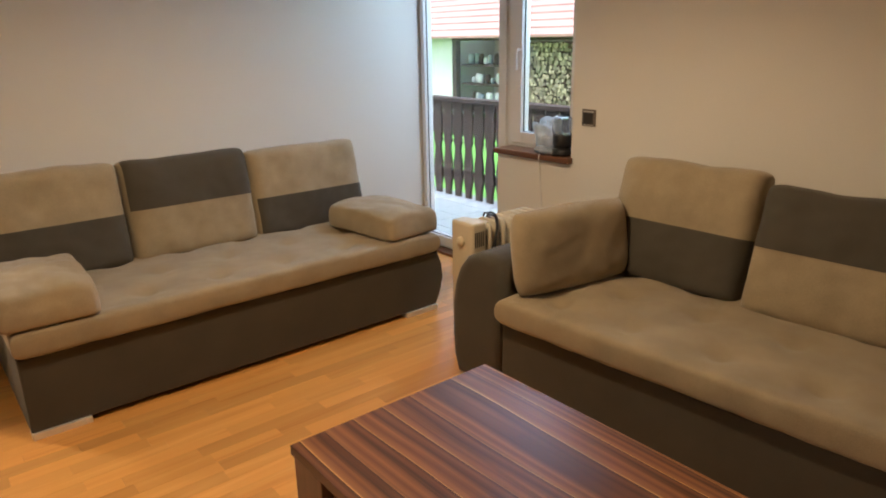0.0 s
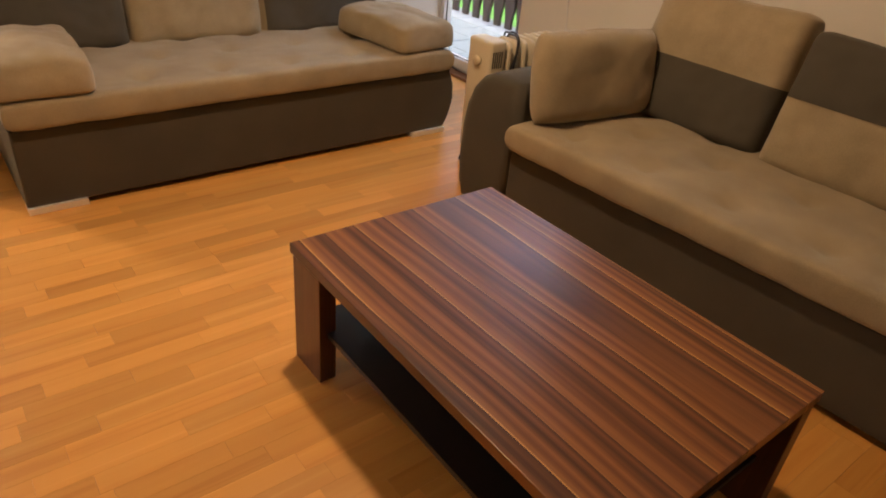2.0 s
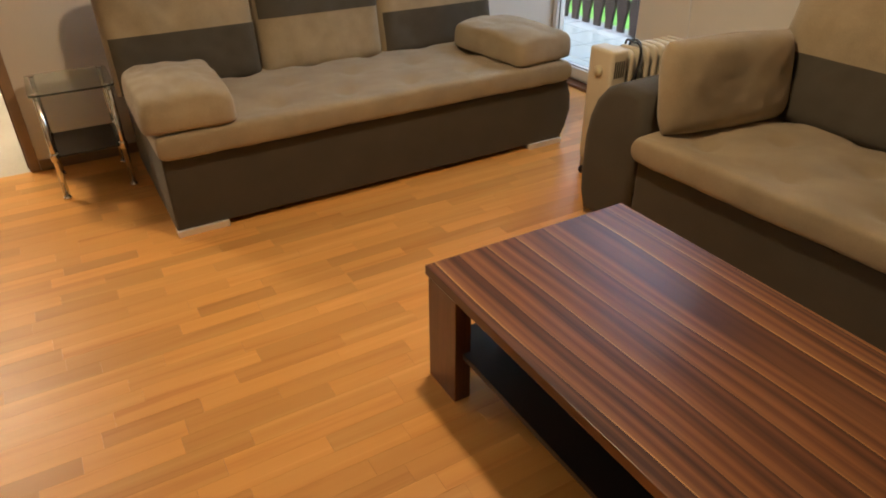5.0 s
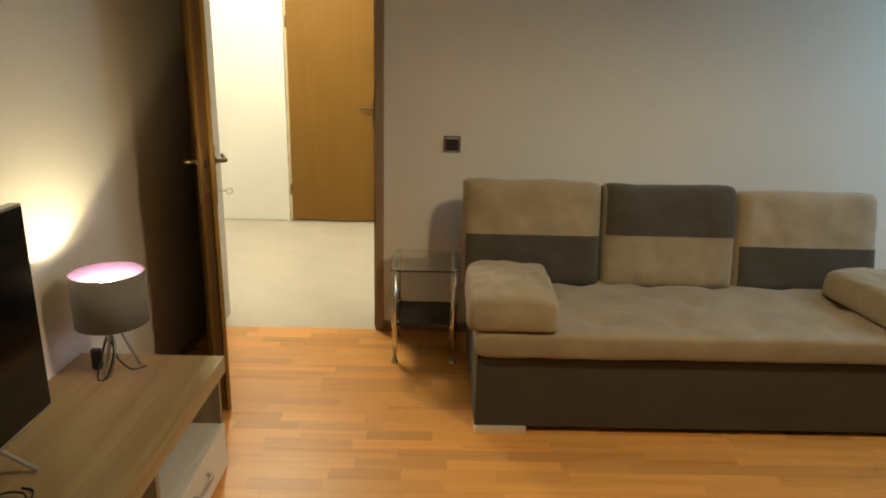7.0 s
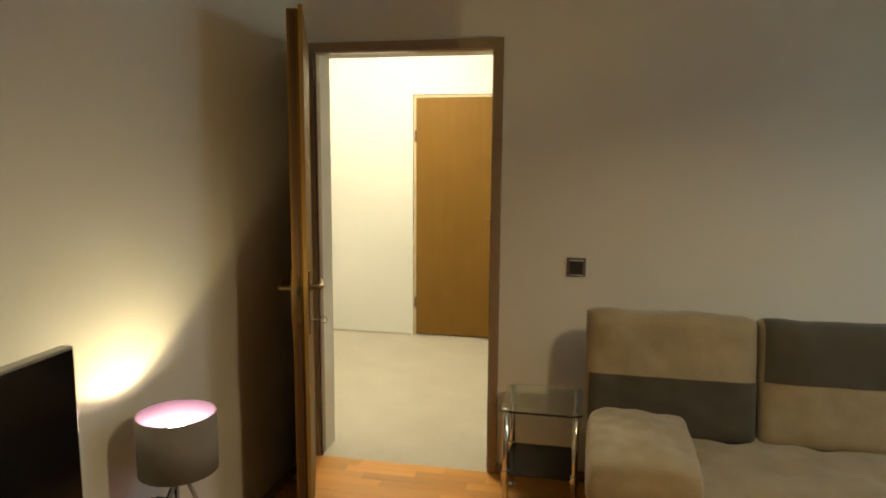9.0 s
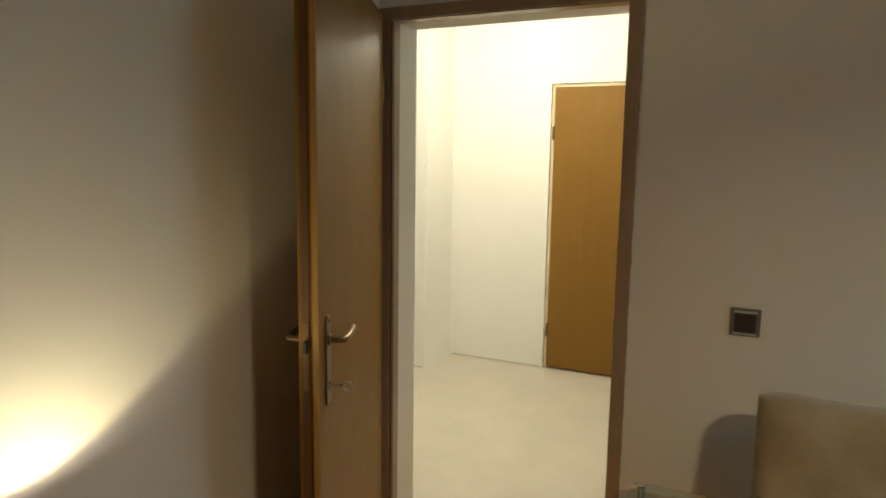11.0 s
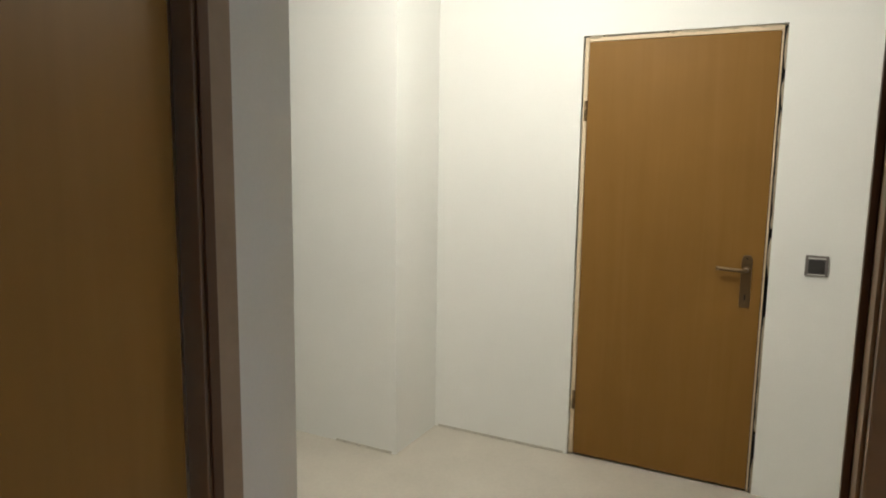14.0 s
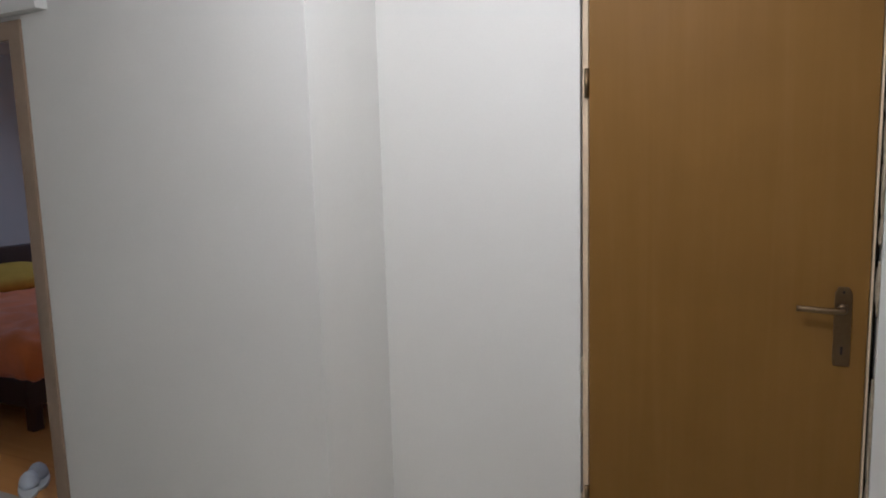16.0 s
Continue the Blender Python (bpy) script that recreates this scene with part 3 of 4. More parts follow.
# ---- sofas ----
def sofa(name, label, loc, rz, arm, bulge_end, length=1.94):
    """Its length runs along x from 0, its back is at y = 0 and its front at y = -0.92."""
    s = thing(name, label, "sofa", loc, rz)
    L = length
    b = 0.055 if bulge_end else 0.0
    end = [(L, 0.022), (L + b * 0.55, 0.08), (L + b, 0.17), (L + b * 0.85, 0.25), (L + b * 0.3, 0.325)]
    part("base", prism([(0.0, 0.022)] + end + [(0.0, 0.325)], "y", -0.905, -0.02, 0.012, 3), TAUPE, s, "dark taupe upholstered bedding box")
    part("piping", boxes((0.004, L + 0.01, -0.912, -0.03, 0.3255, 0.3335), r=0.003), PIPING, s, "black seam piping")
    tufts = [(-0.65 + 0.32 * i, -0.055) for i in range(5)] + [(-0.78 + 0.315 * i, -0.305) for i in range(6)] + [(-0.78 + 0.315 * i, 0.19) for i in range(6)]
    flat = pose(L / 2 - 0.0, -0.475, 0.384, -90)
    part("mattress", soft_slab(L + 0.02, 0.93, 0.108, flat, 44, 0.24, nu=110, nv=64, wrinkle=0.006, tufts=[(a, b2) for a, b2 in tufts], pinch=0.0), BEIGE, s, "tufted beige microfibre seat mattress", True)
    part("back_board", boxes((0.02, L - 0.02, -0.10, -0.015, 0.33, 0.62), r=0.02, seg=3), TAUPE, s, "low dark taupe backrest board")
    for x in (0.0, L - 0.205):
        part("foot", boxes((x, x + 0.205, -0.917, -0.845, 0, 0.028), r=0.003), FOOTMETAL, s, "chrome bar foot")
        part("foot", boxes((x, x + 0.205, -0.10, -0.045, 0, 0.021), r=0.003), CHROME, s, "chrome bar foot")
    part("plinth", boxes((0.03, L - 0.03, -0.84, -0.11, 0.012, 0.0215)), PIPING, s, "black underside")
    if arm:
        a = arm
        o = [(-0.004, 0.02), (-0.88 * a, 0.02), (-0.97 * a, 0.10), (-a, 0.20), (-0.99 * a, 0.34), (-0.94 * a, 0.43), (-0.84 * a, 0.505), (-0.68 * a, 0.560), (-0.48 * a, 0.588), (-0.25 * a, 0.592), (-0.004, 0.575)]
        part("armrest", prism(o, "y", -0.915, -0.03, 0.045, 5), TAUPE, s, "dark taupe armrest with a rounded outer shoulder", True)
    return s


def face_patch(w, h, d, u0, u1, v0, v1, seed, p=11.0, q=0.36, lift=0.003, n=36):
    """A cloth panel sewn on the front of a stuffed slab of the same size."""
    bm = bmesh.new()
    rows = []
    su, eu, sv, ev = math.asin(u0), math.asin(u1), math.asin(v0), math.asin(v1)
    for j in range(n + 1):
        v = math.sin(sv + (ev - sv) * j / n)
        row = []
        for i in range(n + 1):
            u = math.sin(su + (eu - su) * i / n)
            t = (max(0.0, 1 - abs(u) ** p) * max(0.0, 1 - abs(v) ** p)) ** q
            x, z = w / 2 * u * 1.004, h / 2 * v * 1.004
            z += slump(u, v, seed, 0.011)
            k = noise.noise(Vector((x * 7 + seed, z * 7, -3 + seed))) * 0.012 + noise.noise(Vector((x * 19, z * 19 + seed, -1))) * 0.0054
            row.append(bm.verts.new((x, -(d / 2 * t + k * t) - lift, z)))
        rows.append(row)
    for a, b in zip(rows, rows[1:]):
        for i in range(n):
            bm.faces.new((a[i], a[i + 1], b[i + 1], b[i]))
    return bm


def two_tone(name, label, m, w, h, d, split, light_top, group, seed):
    """A boxy beige cushion with a dark panel sewn on half of its front; m is the pose of its centre."""
    c = thing(name, label, "cushion", group=group)
    c.matrix_basis = m
    part("cover", soft_slab(w, h, d, Matrix.Identity(4), 11, 0.36, -1, 1, 48, 44, 0.012, pinch=0.0, seed=seed, sag=0.011), BEIGE, c, "beige microfibre cover", True)
    v0, v1 = (-1.0, split) if light_top else (split, 1.0)
    part("dark_panel", face_patch(w, h, d, -0.95, 1.0, v0, v1, seed), TAUPE, c, "dark taupe woven panel", True)
    return c


sofa("sofa", "beige and dark taupe sofa bed against the plain wall", (1.298, -0.110, 0), 0, None, True)
SC = "back cushions of the sofas"
for i, (x, w, h, lt, sp, tz) in enumerate(((1.575, 0.645, 0.50, True, -0.02, 0.645), (2.215, 0.625, 0.49, False, 0.03, 0.638), (2.862, 0.668, 0.475, True, -0.10, 0.630))):
    two_tone("back_cushion", "square cushion with beige upper and dark lower half" if lt else "square cushion with dark upper and beige lower half", pose(x, -0.315, tz, -10, 0, 0), w, h, 0.20, sp, lt, SC, i * 3.3)


def pillow(label, m, w, l, h, seed):
    c = thing("arm_pillow", label, "pillow", group="loose pillows of the sofas")
    c.matrix_basis = m
    part("cover", box_pillow_mesh(w, l, h, seed), BEIGE, c, "", True)
    part("seam", tube([(w / 2 * 0.93 * sx, l / 2 * sy * 0.93, 0.012) for sx, sy in ((-1, -1), (1, -1), (1, 1), (-1, 1))], 0.003, 6, close=True), BEIGE, c)
    return c


pillow("boxy beige microfibre pillow lying on the sofa end", pose(1.435, -0.800, 0.436, 0, 0, -1), 0.350, 0.50, 0.155, 2.0)
pillow("boxy beige microfibre pillow lying aslant on the sofa end", pose(3.075, -0.765, 0.436, 0, 0, 6), 0.345, 0.54, 0.145, 7.0)

# the second sofa stands along the balcony wall; its length runs towards the back wall
sofa("sofa", "beige and dark taupe sofa bed with a curved armrest", (3.7455, -1.879, 0), -86.8, 0.29, False)
for i, (y, lt, sp) in enumerate(((-2.250, True, -0.02), (-2.875, False, 0.03), (-3.50, True, -0.05))):
    two_tone("back_cushion", "square cushion with beige upper and dark lower half" if lt else "square cushion with dark upper and beige lower half", pose(RX - 0.27, y, 0.655 if i == 0 else 0.632, -14 - 2 * i, 0, -88.5 + i), 0.61, 0.52 if i == 0 else 0.49, 0.20, sp, lt, SC, 20 + i * 2.7)
sp = thing("arm_pillow", "plump beige microfibre pillow leaning on the armrest", "pillow", group="loose pillows of the sofas")
sp.matrix_basis = pose(3.175, -1.992, 0.596, -9, 1, -7)
part("cover", soft_slab(0.585, 0.335, 0.150, Matrix.Identity(4), 6.0, 0.50, nu=44, nv=34, wrinkle=0.009, pinch=0.04, seed=5.0), BEIGE, sp, "", True)
part("seam", tube([(0.277 * a, 0.0, 0.161 * b) for a, b in ((-1, -1), (0, -1.06), (1, -1), (1.03, 0), (1, 1), (0, 1.06), (-1, 1), (-1.03, 0))], 0.003, 6, close=True), BEIGE, sp)


# ---- coffee table ----
ct = thing("coffee_table", "dark streaked walnut coffee table with a black lower shelf", "table")
TX0, TX1, TY0, TY1 = 1.765, 2.473, -3.332, -2.226
part("tabletop", boxes((TX0, TX1, TY0, TY1, 0.355, 0.384), r=0.0015), WALNUT, ct)
for sx in (0, 1):
    for sy in (0, 1):
        x0 = TX0 + 0.006 if sx == 0 else TX1 - 0.056
        y0 = TY0 + 0.004 if sy == 0 else TY1 - 0.149
        g = part("leg", prism([(x0, 0.0), (x0 + 0.05, 0.0), (x0 + 0.05, 0.345), (x0, 0.345)], "y", y0, y0 + 0.145, 0.003), WALNUT_LEG, ct)
        part("top_strip", boxes((x0 + 0.001, x0 + 0.049, y0 + 0.001, y0 + 0.144, 0.3452, 0.3548)), SILVER if sx == 0 else GROOVE, g, "thin metal shadow strip")
for y in (TY1 - 0.10, TY0 + 0.08):
    part("apron", boxes((TX0 + 0.057, TX1 - 0.057, y, y + 0.02, 0.30, 0.3548)), WALNUT_LEG, ct)
part("shelf", boxes((TX0 + 0.03, TX1 - 0.03, TY0 + 0.05, TY1 - 0.05, 0.15, 0.168), r=0.002), SHELF_BLACK, ct, "black lower shelf board")


# ---- glass side table ----
st = thing("side_table", "small glass side table on chrome legs with a black shelf", "table")
SX0, SX1, SY0, SY1 = 0.918, 1.250, -0.425, -0.085


def rounded(x0, x1, y0, y1, r, n=5):
    o = []
    for cx, cy, a0 in ((x1 - r, y0 + r, -90), (x1 - r, y1 - r, 0), (x0 + r, y1 - r, 90), (x0 + r, y0 + r, 180)):
        o += [(cx + r * math.cos(radians(a0 + 90 * k / n)), cy + r * math.sin(radians(a0 + 90 * k / n))) for k in range(n + 1)]
    return o


part("glass_top", prism(rounded(SX0, SX1, SY0, SY1, 0.03), "z", 0.468, 0.477, 0.001), GLASS_TOP, st, "clear glass top")
part("glass_rim", tube([(SX0 + 0.004, SY0, 0.4735), (SX1 - 0.004, SY0, 0.4735)], 0.0025, 6), GLASS_EDGE, st, "green polished glass edge")
part("shelf", prism(rounded(SX0 + 0.02, SX1 - 0.02, SY0 + 0.015, SY1 - 0.01, 0.03), "z", 0.195, 0.202, 0.001), BLACKGLASS, st, "black glass shelf")
for x in (0.945, 1.224):
    for y in (-0.405, -0.105):
        lg = part("leg", turned([(0.0125, 0.012), (0.0125, 0.47)], 16, at=(x, y, 0)), CHROME, st, "", True)
        part("foot", turned([(0.018, 0.0), (0.018, 0.008), (0.013, 0.014)], 16, at=(x, y, 0)), CHROME, lg, "", True)
        part("collar", turned([(0.017, 0.180), (0.018, 0.186), (0.018, 0.210), (0.017, 0.216)], 16, at=(x, y, 0)), CHROME, lg, "", True)
        part("cap", turned([(0.015, 0.4775), (0.015, 0.479), (0.012, 0.481), (0.004, 0.482)], 16, at=(x, y, 0)), CHROME, lg, "", True)


# ---- television stand, television and table lamp ----
ZS = 0.432
NY = -2.98
FY = -1.275
ts = thing("tv_stand", "oak television stand with white drawers and open niches", "tv stand")
part("top_board", boxes((LX + 0.002, 0.412, NY, FY, ZS - 0.060, ZS), r=0.002), OAK, ts)
part("bottom_board", boxes((LX + 0.01, 0.370, NY + 0.026, FY - 0.026, 0.006, 0.024)), OAK_END, ts)
for y in (NY + 0.004, -2.41, -1.835, FY - 0.024):
    part("upright", boxes((LX + 0.004, 0.392, y, y + 0.02, 0.0, ZS - 0.0602), r=0.001), OAK_END, ts)
part("back_panel", boxes((LX + 0.004, LX + 0.010, NY + 0.025, FY - 0.025, 0.055, ZS - 0.061)), OAK_END, ts)
for a, b in ((-2.388, -1.837), (-1.813, FY - 0.026), (NY + 0.026, -2.412)):
    part("niche_floor", boxes((LX + 0.012, 0.384, a, b, 0.170, 0.186)), GLOSSWHITE, ts, "white niche floor")
    dr = part("drawer", boxes((0.385, 0.402, a - 0.011, b + 0.011, 0.014, 0.184), r=0.002), GLOSSWHITE, ts, "glossy white drawer front")
    mid = (a + b) / 2
    part("handle", tube(curve_pts([(0.401, mid - 0.062, 0.115), (0.416, mid - 0.058, 0.115), (0.424, mid - 0.04, 0.115), (0.424, mid + 0.04, 0.115), (0.416, mid + 0.058, 0.115), (0.401, mid + 0.062, 0.115)], 5), 0.0065, 8), STEEL, dr, "grey metal bow handle", True)

tv = thing("television", "flat black television with a thin silver frame, switched off", "television")
part("housing", boxes((0.066, 0.098, -2.715, -1.755, 0.505, 1.065), r=0.004), SILVER, tv, "thin silver frame")
part("screen", boxes((0.0985, 0.1005, -2.709, -1.762, 0.516, 1.058)), SCREEN, tv, "black glossy screen")
part("rear_cover", boxes((0.03, 0.066, -2.55, -1.92, 0.54, 0.90), r=0.012), BLACKPLASTIC, tv)
for y in (-2.50, -1.97):
    part("foot", tube([(0.16, y + 0.02, ZS + 0.006), (0.085, y, 0.506), (0.0, y + 0.02, ZS + 0.006)], 0.006, 8), SILVER, tv, "silver splayed foot")

LPX, LPY = 0.102, -1.388
tlamp = thing("table_lamp", "table lamp with a grey drum shade and pink lining, switched on", "lamp", (LPX, LPY, ZS))
part("shade", turned([(0.110, 0.165), (0.110, 0.333), (0.1085, 0.333), (0.1085, 0.165)], 48, closed=True), SHADEOUT, tlamp, "grey cloth drum shade", True)
part("lining", turned([(0.1080, 0.166), (0.1080, 0.3335), (0.1065, 0.3335), (0.1065, 0.166)], 48, closed=True), SHADEIN, tlamp, "pink shade lining", True)
part("spider", tube([(-0.106, 0, 0.20), (0.106, 0, 0.20)], 0.0022, 6), STEEL, tlamp)
# the wide collar is added: it keeps the bulb's light off the stand
sk = part("bulb_holder_shield", turned([(0.012, 0.15), (0.016, 0.16), (0.018, 0.198), (0.075, 0.201), (0.076, 0.206), (0.018, 0.210), (0.013, 0.218)], 24), WHITEPLASTIC, tlamp, "white holder with a wide collar added to block light downwards", True)
bl = part("bulb", turned([(0.012, 0.216), (0.014, 0.235), (0.023, 0.258), (0.027, 0.285), (0.022, 0.306), (0.007, 0.317)], 16), BULB, tlamp, "glowing bulb", True)
bl.visible_shadow = False
for k in range(3):
    a = radians(120 * k + 20)
    c, s_ = math.cos(a), math.sin(a)
    pts = curve_pts([(0.008 * c, 0.008 * s_, 0.16), (0.035 * c, 0.035 * s_, 0.09), (0.062 * c, 0.062 * s_, 0.02), (0.066 * c - 0.01 * s_, 0.066 * s_ + 0.01 * c, 0.006), (0.058 * c - 0.022 * s_, 0.058 * s_ + 0.022 * c, 0.02), (0.03 * c - 0.02 * s_, 0.03 * s_ + 0.02 * c, 0.09), (0.008 * c, 0.008 * s_, 0.155)], 6)
    part("wire_leg", tube(pts, 0.0042, 8), STEEL, tlamp, "bent metal wire leg", True)
part("cord", tube(curve_pts([(0.0, -0.01, 0.15), (0.012, -0.045, 0.07), (0.0, -0.078, 0.008), (-0.025, -0.083, 0.004), (-0.028, -0.05, 0.05), (-0.01, -0.02, 0.115), (0.02, -0.03, 0.05), (0.05, -0.01, 0.005), (0.085, 0.02, 0.004)], 6), 0.0028, 6), BLACKPLASTIC, tlamp, "black cord", True)
part("cord_switch", boxes((-0.075, -0.045, -0.02, 0.0, 0.004, 0.075), r=0.006), BLACKPLASTIC, tlamp, "black cord switch")
cb = thing("cable", "black cable coiled on the television stand", "cable", (0.16, -2.10, ZS))
cb.scale = (0.7, 0.7, 0.7)
part("coil", tube(curve_pts([(0.0, 0.12, 0.004), (0.05, 0.10, 0.006), (0.07, 0.03, 0.012), (0.02, -0.03, 0.012), (-0.05, 0.0, 0.008), (-0.03, 0.07, 0.016), (0.05, 0.06, 0.02), (0.06, -0.03, 0.012), (-0.02, -0.09, 0.004)], 8), 0.0035, 6), BLACKPLASTIC, cb, "", True)


# ---- oil radiator ----
rd = thing("oil_radiator", "cream oil-filled radiator on casters behind the sofa arm", "radiator", (0, -1.455, 0))
part("control_box", boxes((3.045, 3.135, -0.075, 0.075, 0.10, 0.612), r=0.018, seg=3), CREAM, rd, "cream control housing", True)
part("knob", turned([(0.022, 0.0), (0.022, 0.012), (0.018, 0.016)], 20), CREAM, rd, "round thermostat knob", True).matrix_basis = pose(3.0465, 0.0, 0.52, 0, -90, 0)
part("grille", boxes(*[(3.060 + 0.012 * i, 3.065 + 0.012 * i, -0.0768, -0.0748, 0.50, 0.57) for i in range(5)]), BLACKPLASTIC, rd, "dark vent slots")
for i in range(8):
    x = 3.155 + 0.046 * i
    part("fin", prism(rounded(-0.070, 0.070, 0.11, 0.600, 0.035, 4), "x", x, x + 0.022, 0.008, 2), CREAM, rd, "", True)
for z in (0.14, 0.52):
    part("core_pipe", boxes((3.13, 3.50, -0.03, 0.03, z, z + 0.05), r=0.01), CREAM, rd)
for x in (3.10, 3.46):
    ax = part("caster_bar", boxes((x - 0.012, x + 0.012, -0.105, 0.105, 0.030, 0.10), r=0.003), STEEL, rd)
    for y in (-0.085, 0.085):
        part("caster", turned([(0.017, -0.008), (0.019, -0.005), (0.019, 0.005), (0.017, 0.008)], 18), BLACKPLASTIC, ax, "black caster wheel", True).matrix_basis = pose(x - 0.012, y, 0.019, 90)
part("cord", tube(curve_pts([(3.12, -0.075, 0.40), (3.18, -0.082, 0.52), (3.22, -0.05, 0.612), (3.24, 0.03, 0.612), (3.26, 0.078, 0.50), (3.25, 0.07, 0.60), (3.22, 0.0, 0.616), (3.20, -0.07, 0.60), (3.17, -0.085, 0.42)], 6), 0.005, 6), BLACKPLASTIC, rd, "black cord wrapped over the fins", True)

# ---- on the sill ----
jug = thing("coffee_grinder", "small black kitchen machine with a clear lid on the sill", "machine", (3.895, -1.312, 0.802))
part("base", turned([(0.060, 0.0), (0.064, 0.006), (0.060, 0.030), (0.050, 0.040)], 28), BLACKPLASTIC, jug, "black base", True)
part("body", turned([(0.050, 0.040), (0.056, 0.060), (0.056, 0.105), (0.052, 0.112)], 28), BLACKPLASTIC, jug, "black body", True)
part("lid", turned([(0.056, 0.112), (0.060, 0.150), (0.052, 0.190), (0.030, 0.206), (0.028, 0.202), (0.049, 0.187), (0.057, 0.150), (0.053, 0.113)], 28), GLASS, jug, "clear plastic lid", True)
FILM = plain("pale_film", (0.74, 0.80, 0.88), 0.18, var=0.2, big=18, fine=60, bump=0.5, dist=0.004)
FILM.node_tree.nodes["Principled BSDF"].inputs["Transmission Weight"].default_value = 0.6


def crumple(name, label, loc, rx, ry, h, seed):
    t = thing(name, label, "bag", loc)
    bm = bmesh.new()
    bmesh.ops.create_icosphere(bm, subdivisions=4, radius=1.0)
    for v in bm.verts:
        k = 1 + 0.30 * noise.noise(v.co * 1.6 + Vector((seed, 0, 0))) + 0.12 * noise.noise(v.co * 4.0 + Vector((3, seed, 2)))
        v.co = Vector((v.co.x * rx * k, v.co.y * ry * k, max(0.0, (v.co.z * 0.5 + 0.45) * h * k)))
    part("film", bm, FILM, t, "", True)


crumple("plastic_bag", "crumpled clear plastic bag on the sill", (3.890, -1.215, 0.802), 0.050, 0.098, 0.20, 2.6)
crumple("film_tray", "flat pale plastic tray on the sill", (3.848, -1.225, 0.802), 0.030, 0.075, 0.040, 4.0)
wc = thing("white_cord", "thin white cord hanging from the sill along the wall", "cable")
part("cord", tube(curve_pts([(3.815, -1.22, 0.806), (3.806, -1.22, 0.77), (3.84, -1.205, 0.64), (3.843, -1.215, 0.52), (3.843, -1.20, 0.42), (3.843, -1.222, 0.33), (3.843, -1.21, 0.20), (3.843, -1.25, 0.10), (3.83, -1.28, 0.006)], 6), 0.003, 6), WHITEPLASTIC, wc, "", True)


# ---- hall ----
HY, PX0, PY = 2.384, -0.887, 1.965
HD0, HD1, HDH = -0.149, 0.684, 1.999
HE = 1.226
structure("floor_hall", boxes((-2.25, 3.2, 0.0, 4.4, -0.16, -0.004)), VINYL, "pale beige vinyl hall floor", "floor")
structure("wall_hall_far", boxes((PX0, HD0, HY, HY + 0.2, -0.02, CZ), (HD1, HE, HY, HY + 0.2, -0.02, CZ), (HD0, HD1, HY, HY + 0.2, HDH, CZ)), HALLWALL, "white plastered hall wall around a door")
BD0, BD1 = -3.11, -2.300
structure("wall_hall_pier", boxes((BD1, PX0, PY, HY + 0.2, -0.02, CZ), (BD0, BD1, PY, PY + 0.16, 1.95, CZ), (-3.6, BD0, PY, PY + 0.16, -0.02, CZ)), HALLWALL, "white hall wall with a projecting corner")
structure("wall_hall_left", boxes((-3.7, -3.5, 0.0, PY, -0.02, CZ)), HALLWALL, "white hall end wall")
structure("wall_hall_near", boxes((-3.6, LX - 0.2, 0.0, TH, -0.02, CZ)), HALLWALL, "white hall wall beside the living room")
structure("floor_hall_end", boxes((-3.6, -2.25, 0.0, PY, -0.16, -0.004)), VINYL, "pale beige vinyl hall floor", "floor")
structure("ceiling_hall", boxes((-3.7, 3.3, TH, 4.6, CZ, CZ + 0.15)), CEIL, "white hall ceiling", "ceiling")
structure("wall_hall_right", boxes((3.0, 3.2, TH, 4.4, -0.02, CZ)), HALLWALL, "white wall at the end of the hall")
structure("wall_stairwell", boxes((PX0, 3.2, 4.2, 4.4, -0.02, CZ), (HE - 0.2, HE, HY + 0.2, 4.2, -0.02, CZ)), HALLWALL, "pale stairwell wall")
structure("door_lintel", boxes((BD0 - 0.1, -2.066, PY - 0.05, PY, 2.040, 2.20), r=0.004), HALLWALL, "white boxed lintel above the bedroom door", "lintel")
casing("door_frame_2", BD0, BD1, 1.95, PY, PY + 0.16, 0.073, 0.16, JAMB, "brown-painted door frame to the bedroom")

# the closed hall door in its unfinished opening
hd = thing("door_3", "closed oak-veneered door in an unfinished plaster opening", "door", (0, HY, 0))
hd["kind"] = "structure"
# this sheet paints the shade inside the unfilled gap round the leaf
part("recess", boxes((HD0 + 0.001, HD1 - 0.001, 0.06, 0.08, 0.0, HDH - 0.001)), GAP, hd, "near-black sheet with the unfilled gap's shade in its colour")
L0, L1, LT = HD0 + 0.027, HD1 - 0.024, 1.972
part("batten", boxes((L0 - 0.021, L0 - 0.002, 0.008, 0.05, 0.0, LT + 0.020), r=0.002), PALEWOOD, hd, "pale wooden frame batten")
part("batten", boxes((L1 + 0.002, L1 + 0.009, 0.008, 0.05, 0.0, LT + 0.020), r=0.002), PALEWOOD, hd, "pale wooden frame batten")
part("batten", boxes((L0 - 0.002, L1 + 0.002, 0.008, 0.05, LT + 0.002, LT + 0.020), r=0.002), PALEWOOD, hd, "pale wooden frame batten")
part("leaf", boxes((L0, L1, 0.006, 0.046, 0.008, LT), r=0.003), DOOROAK, hd)
lever_set(hd, L1 - 0.062, 0.990, 0.006, -1, -1, False, BRONZE)
for z in (0.28, 1.665):
    part("hinge", turned([(0.008, -0.045), (0.008, 0.045)], 12, at=(L0 - 0.006, 0.004, z)), BRONZE, hd, "bronze barrel hinge", True)


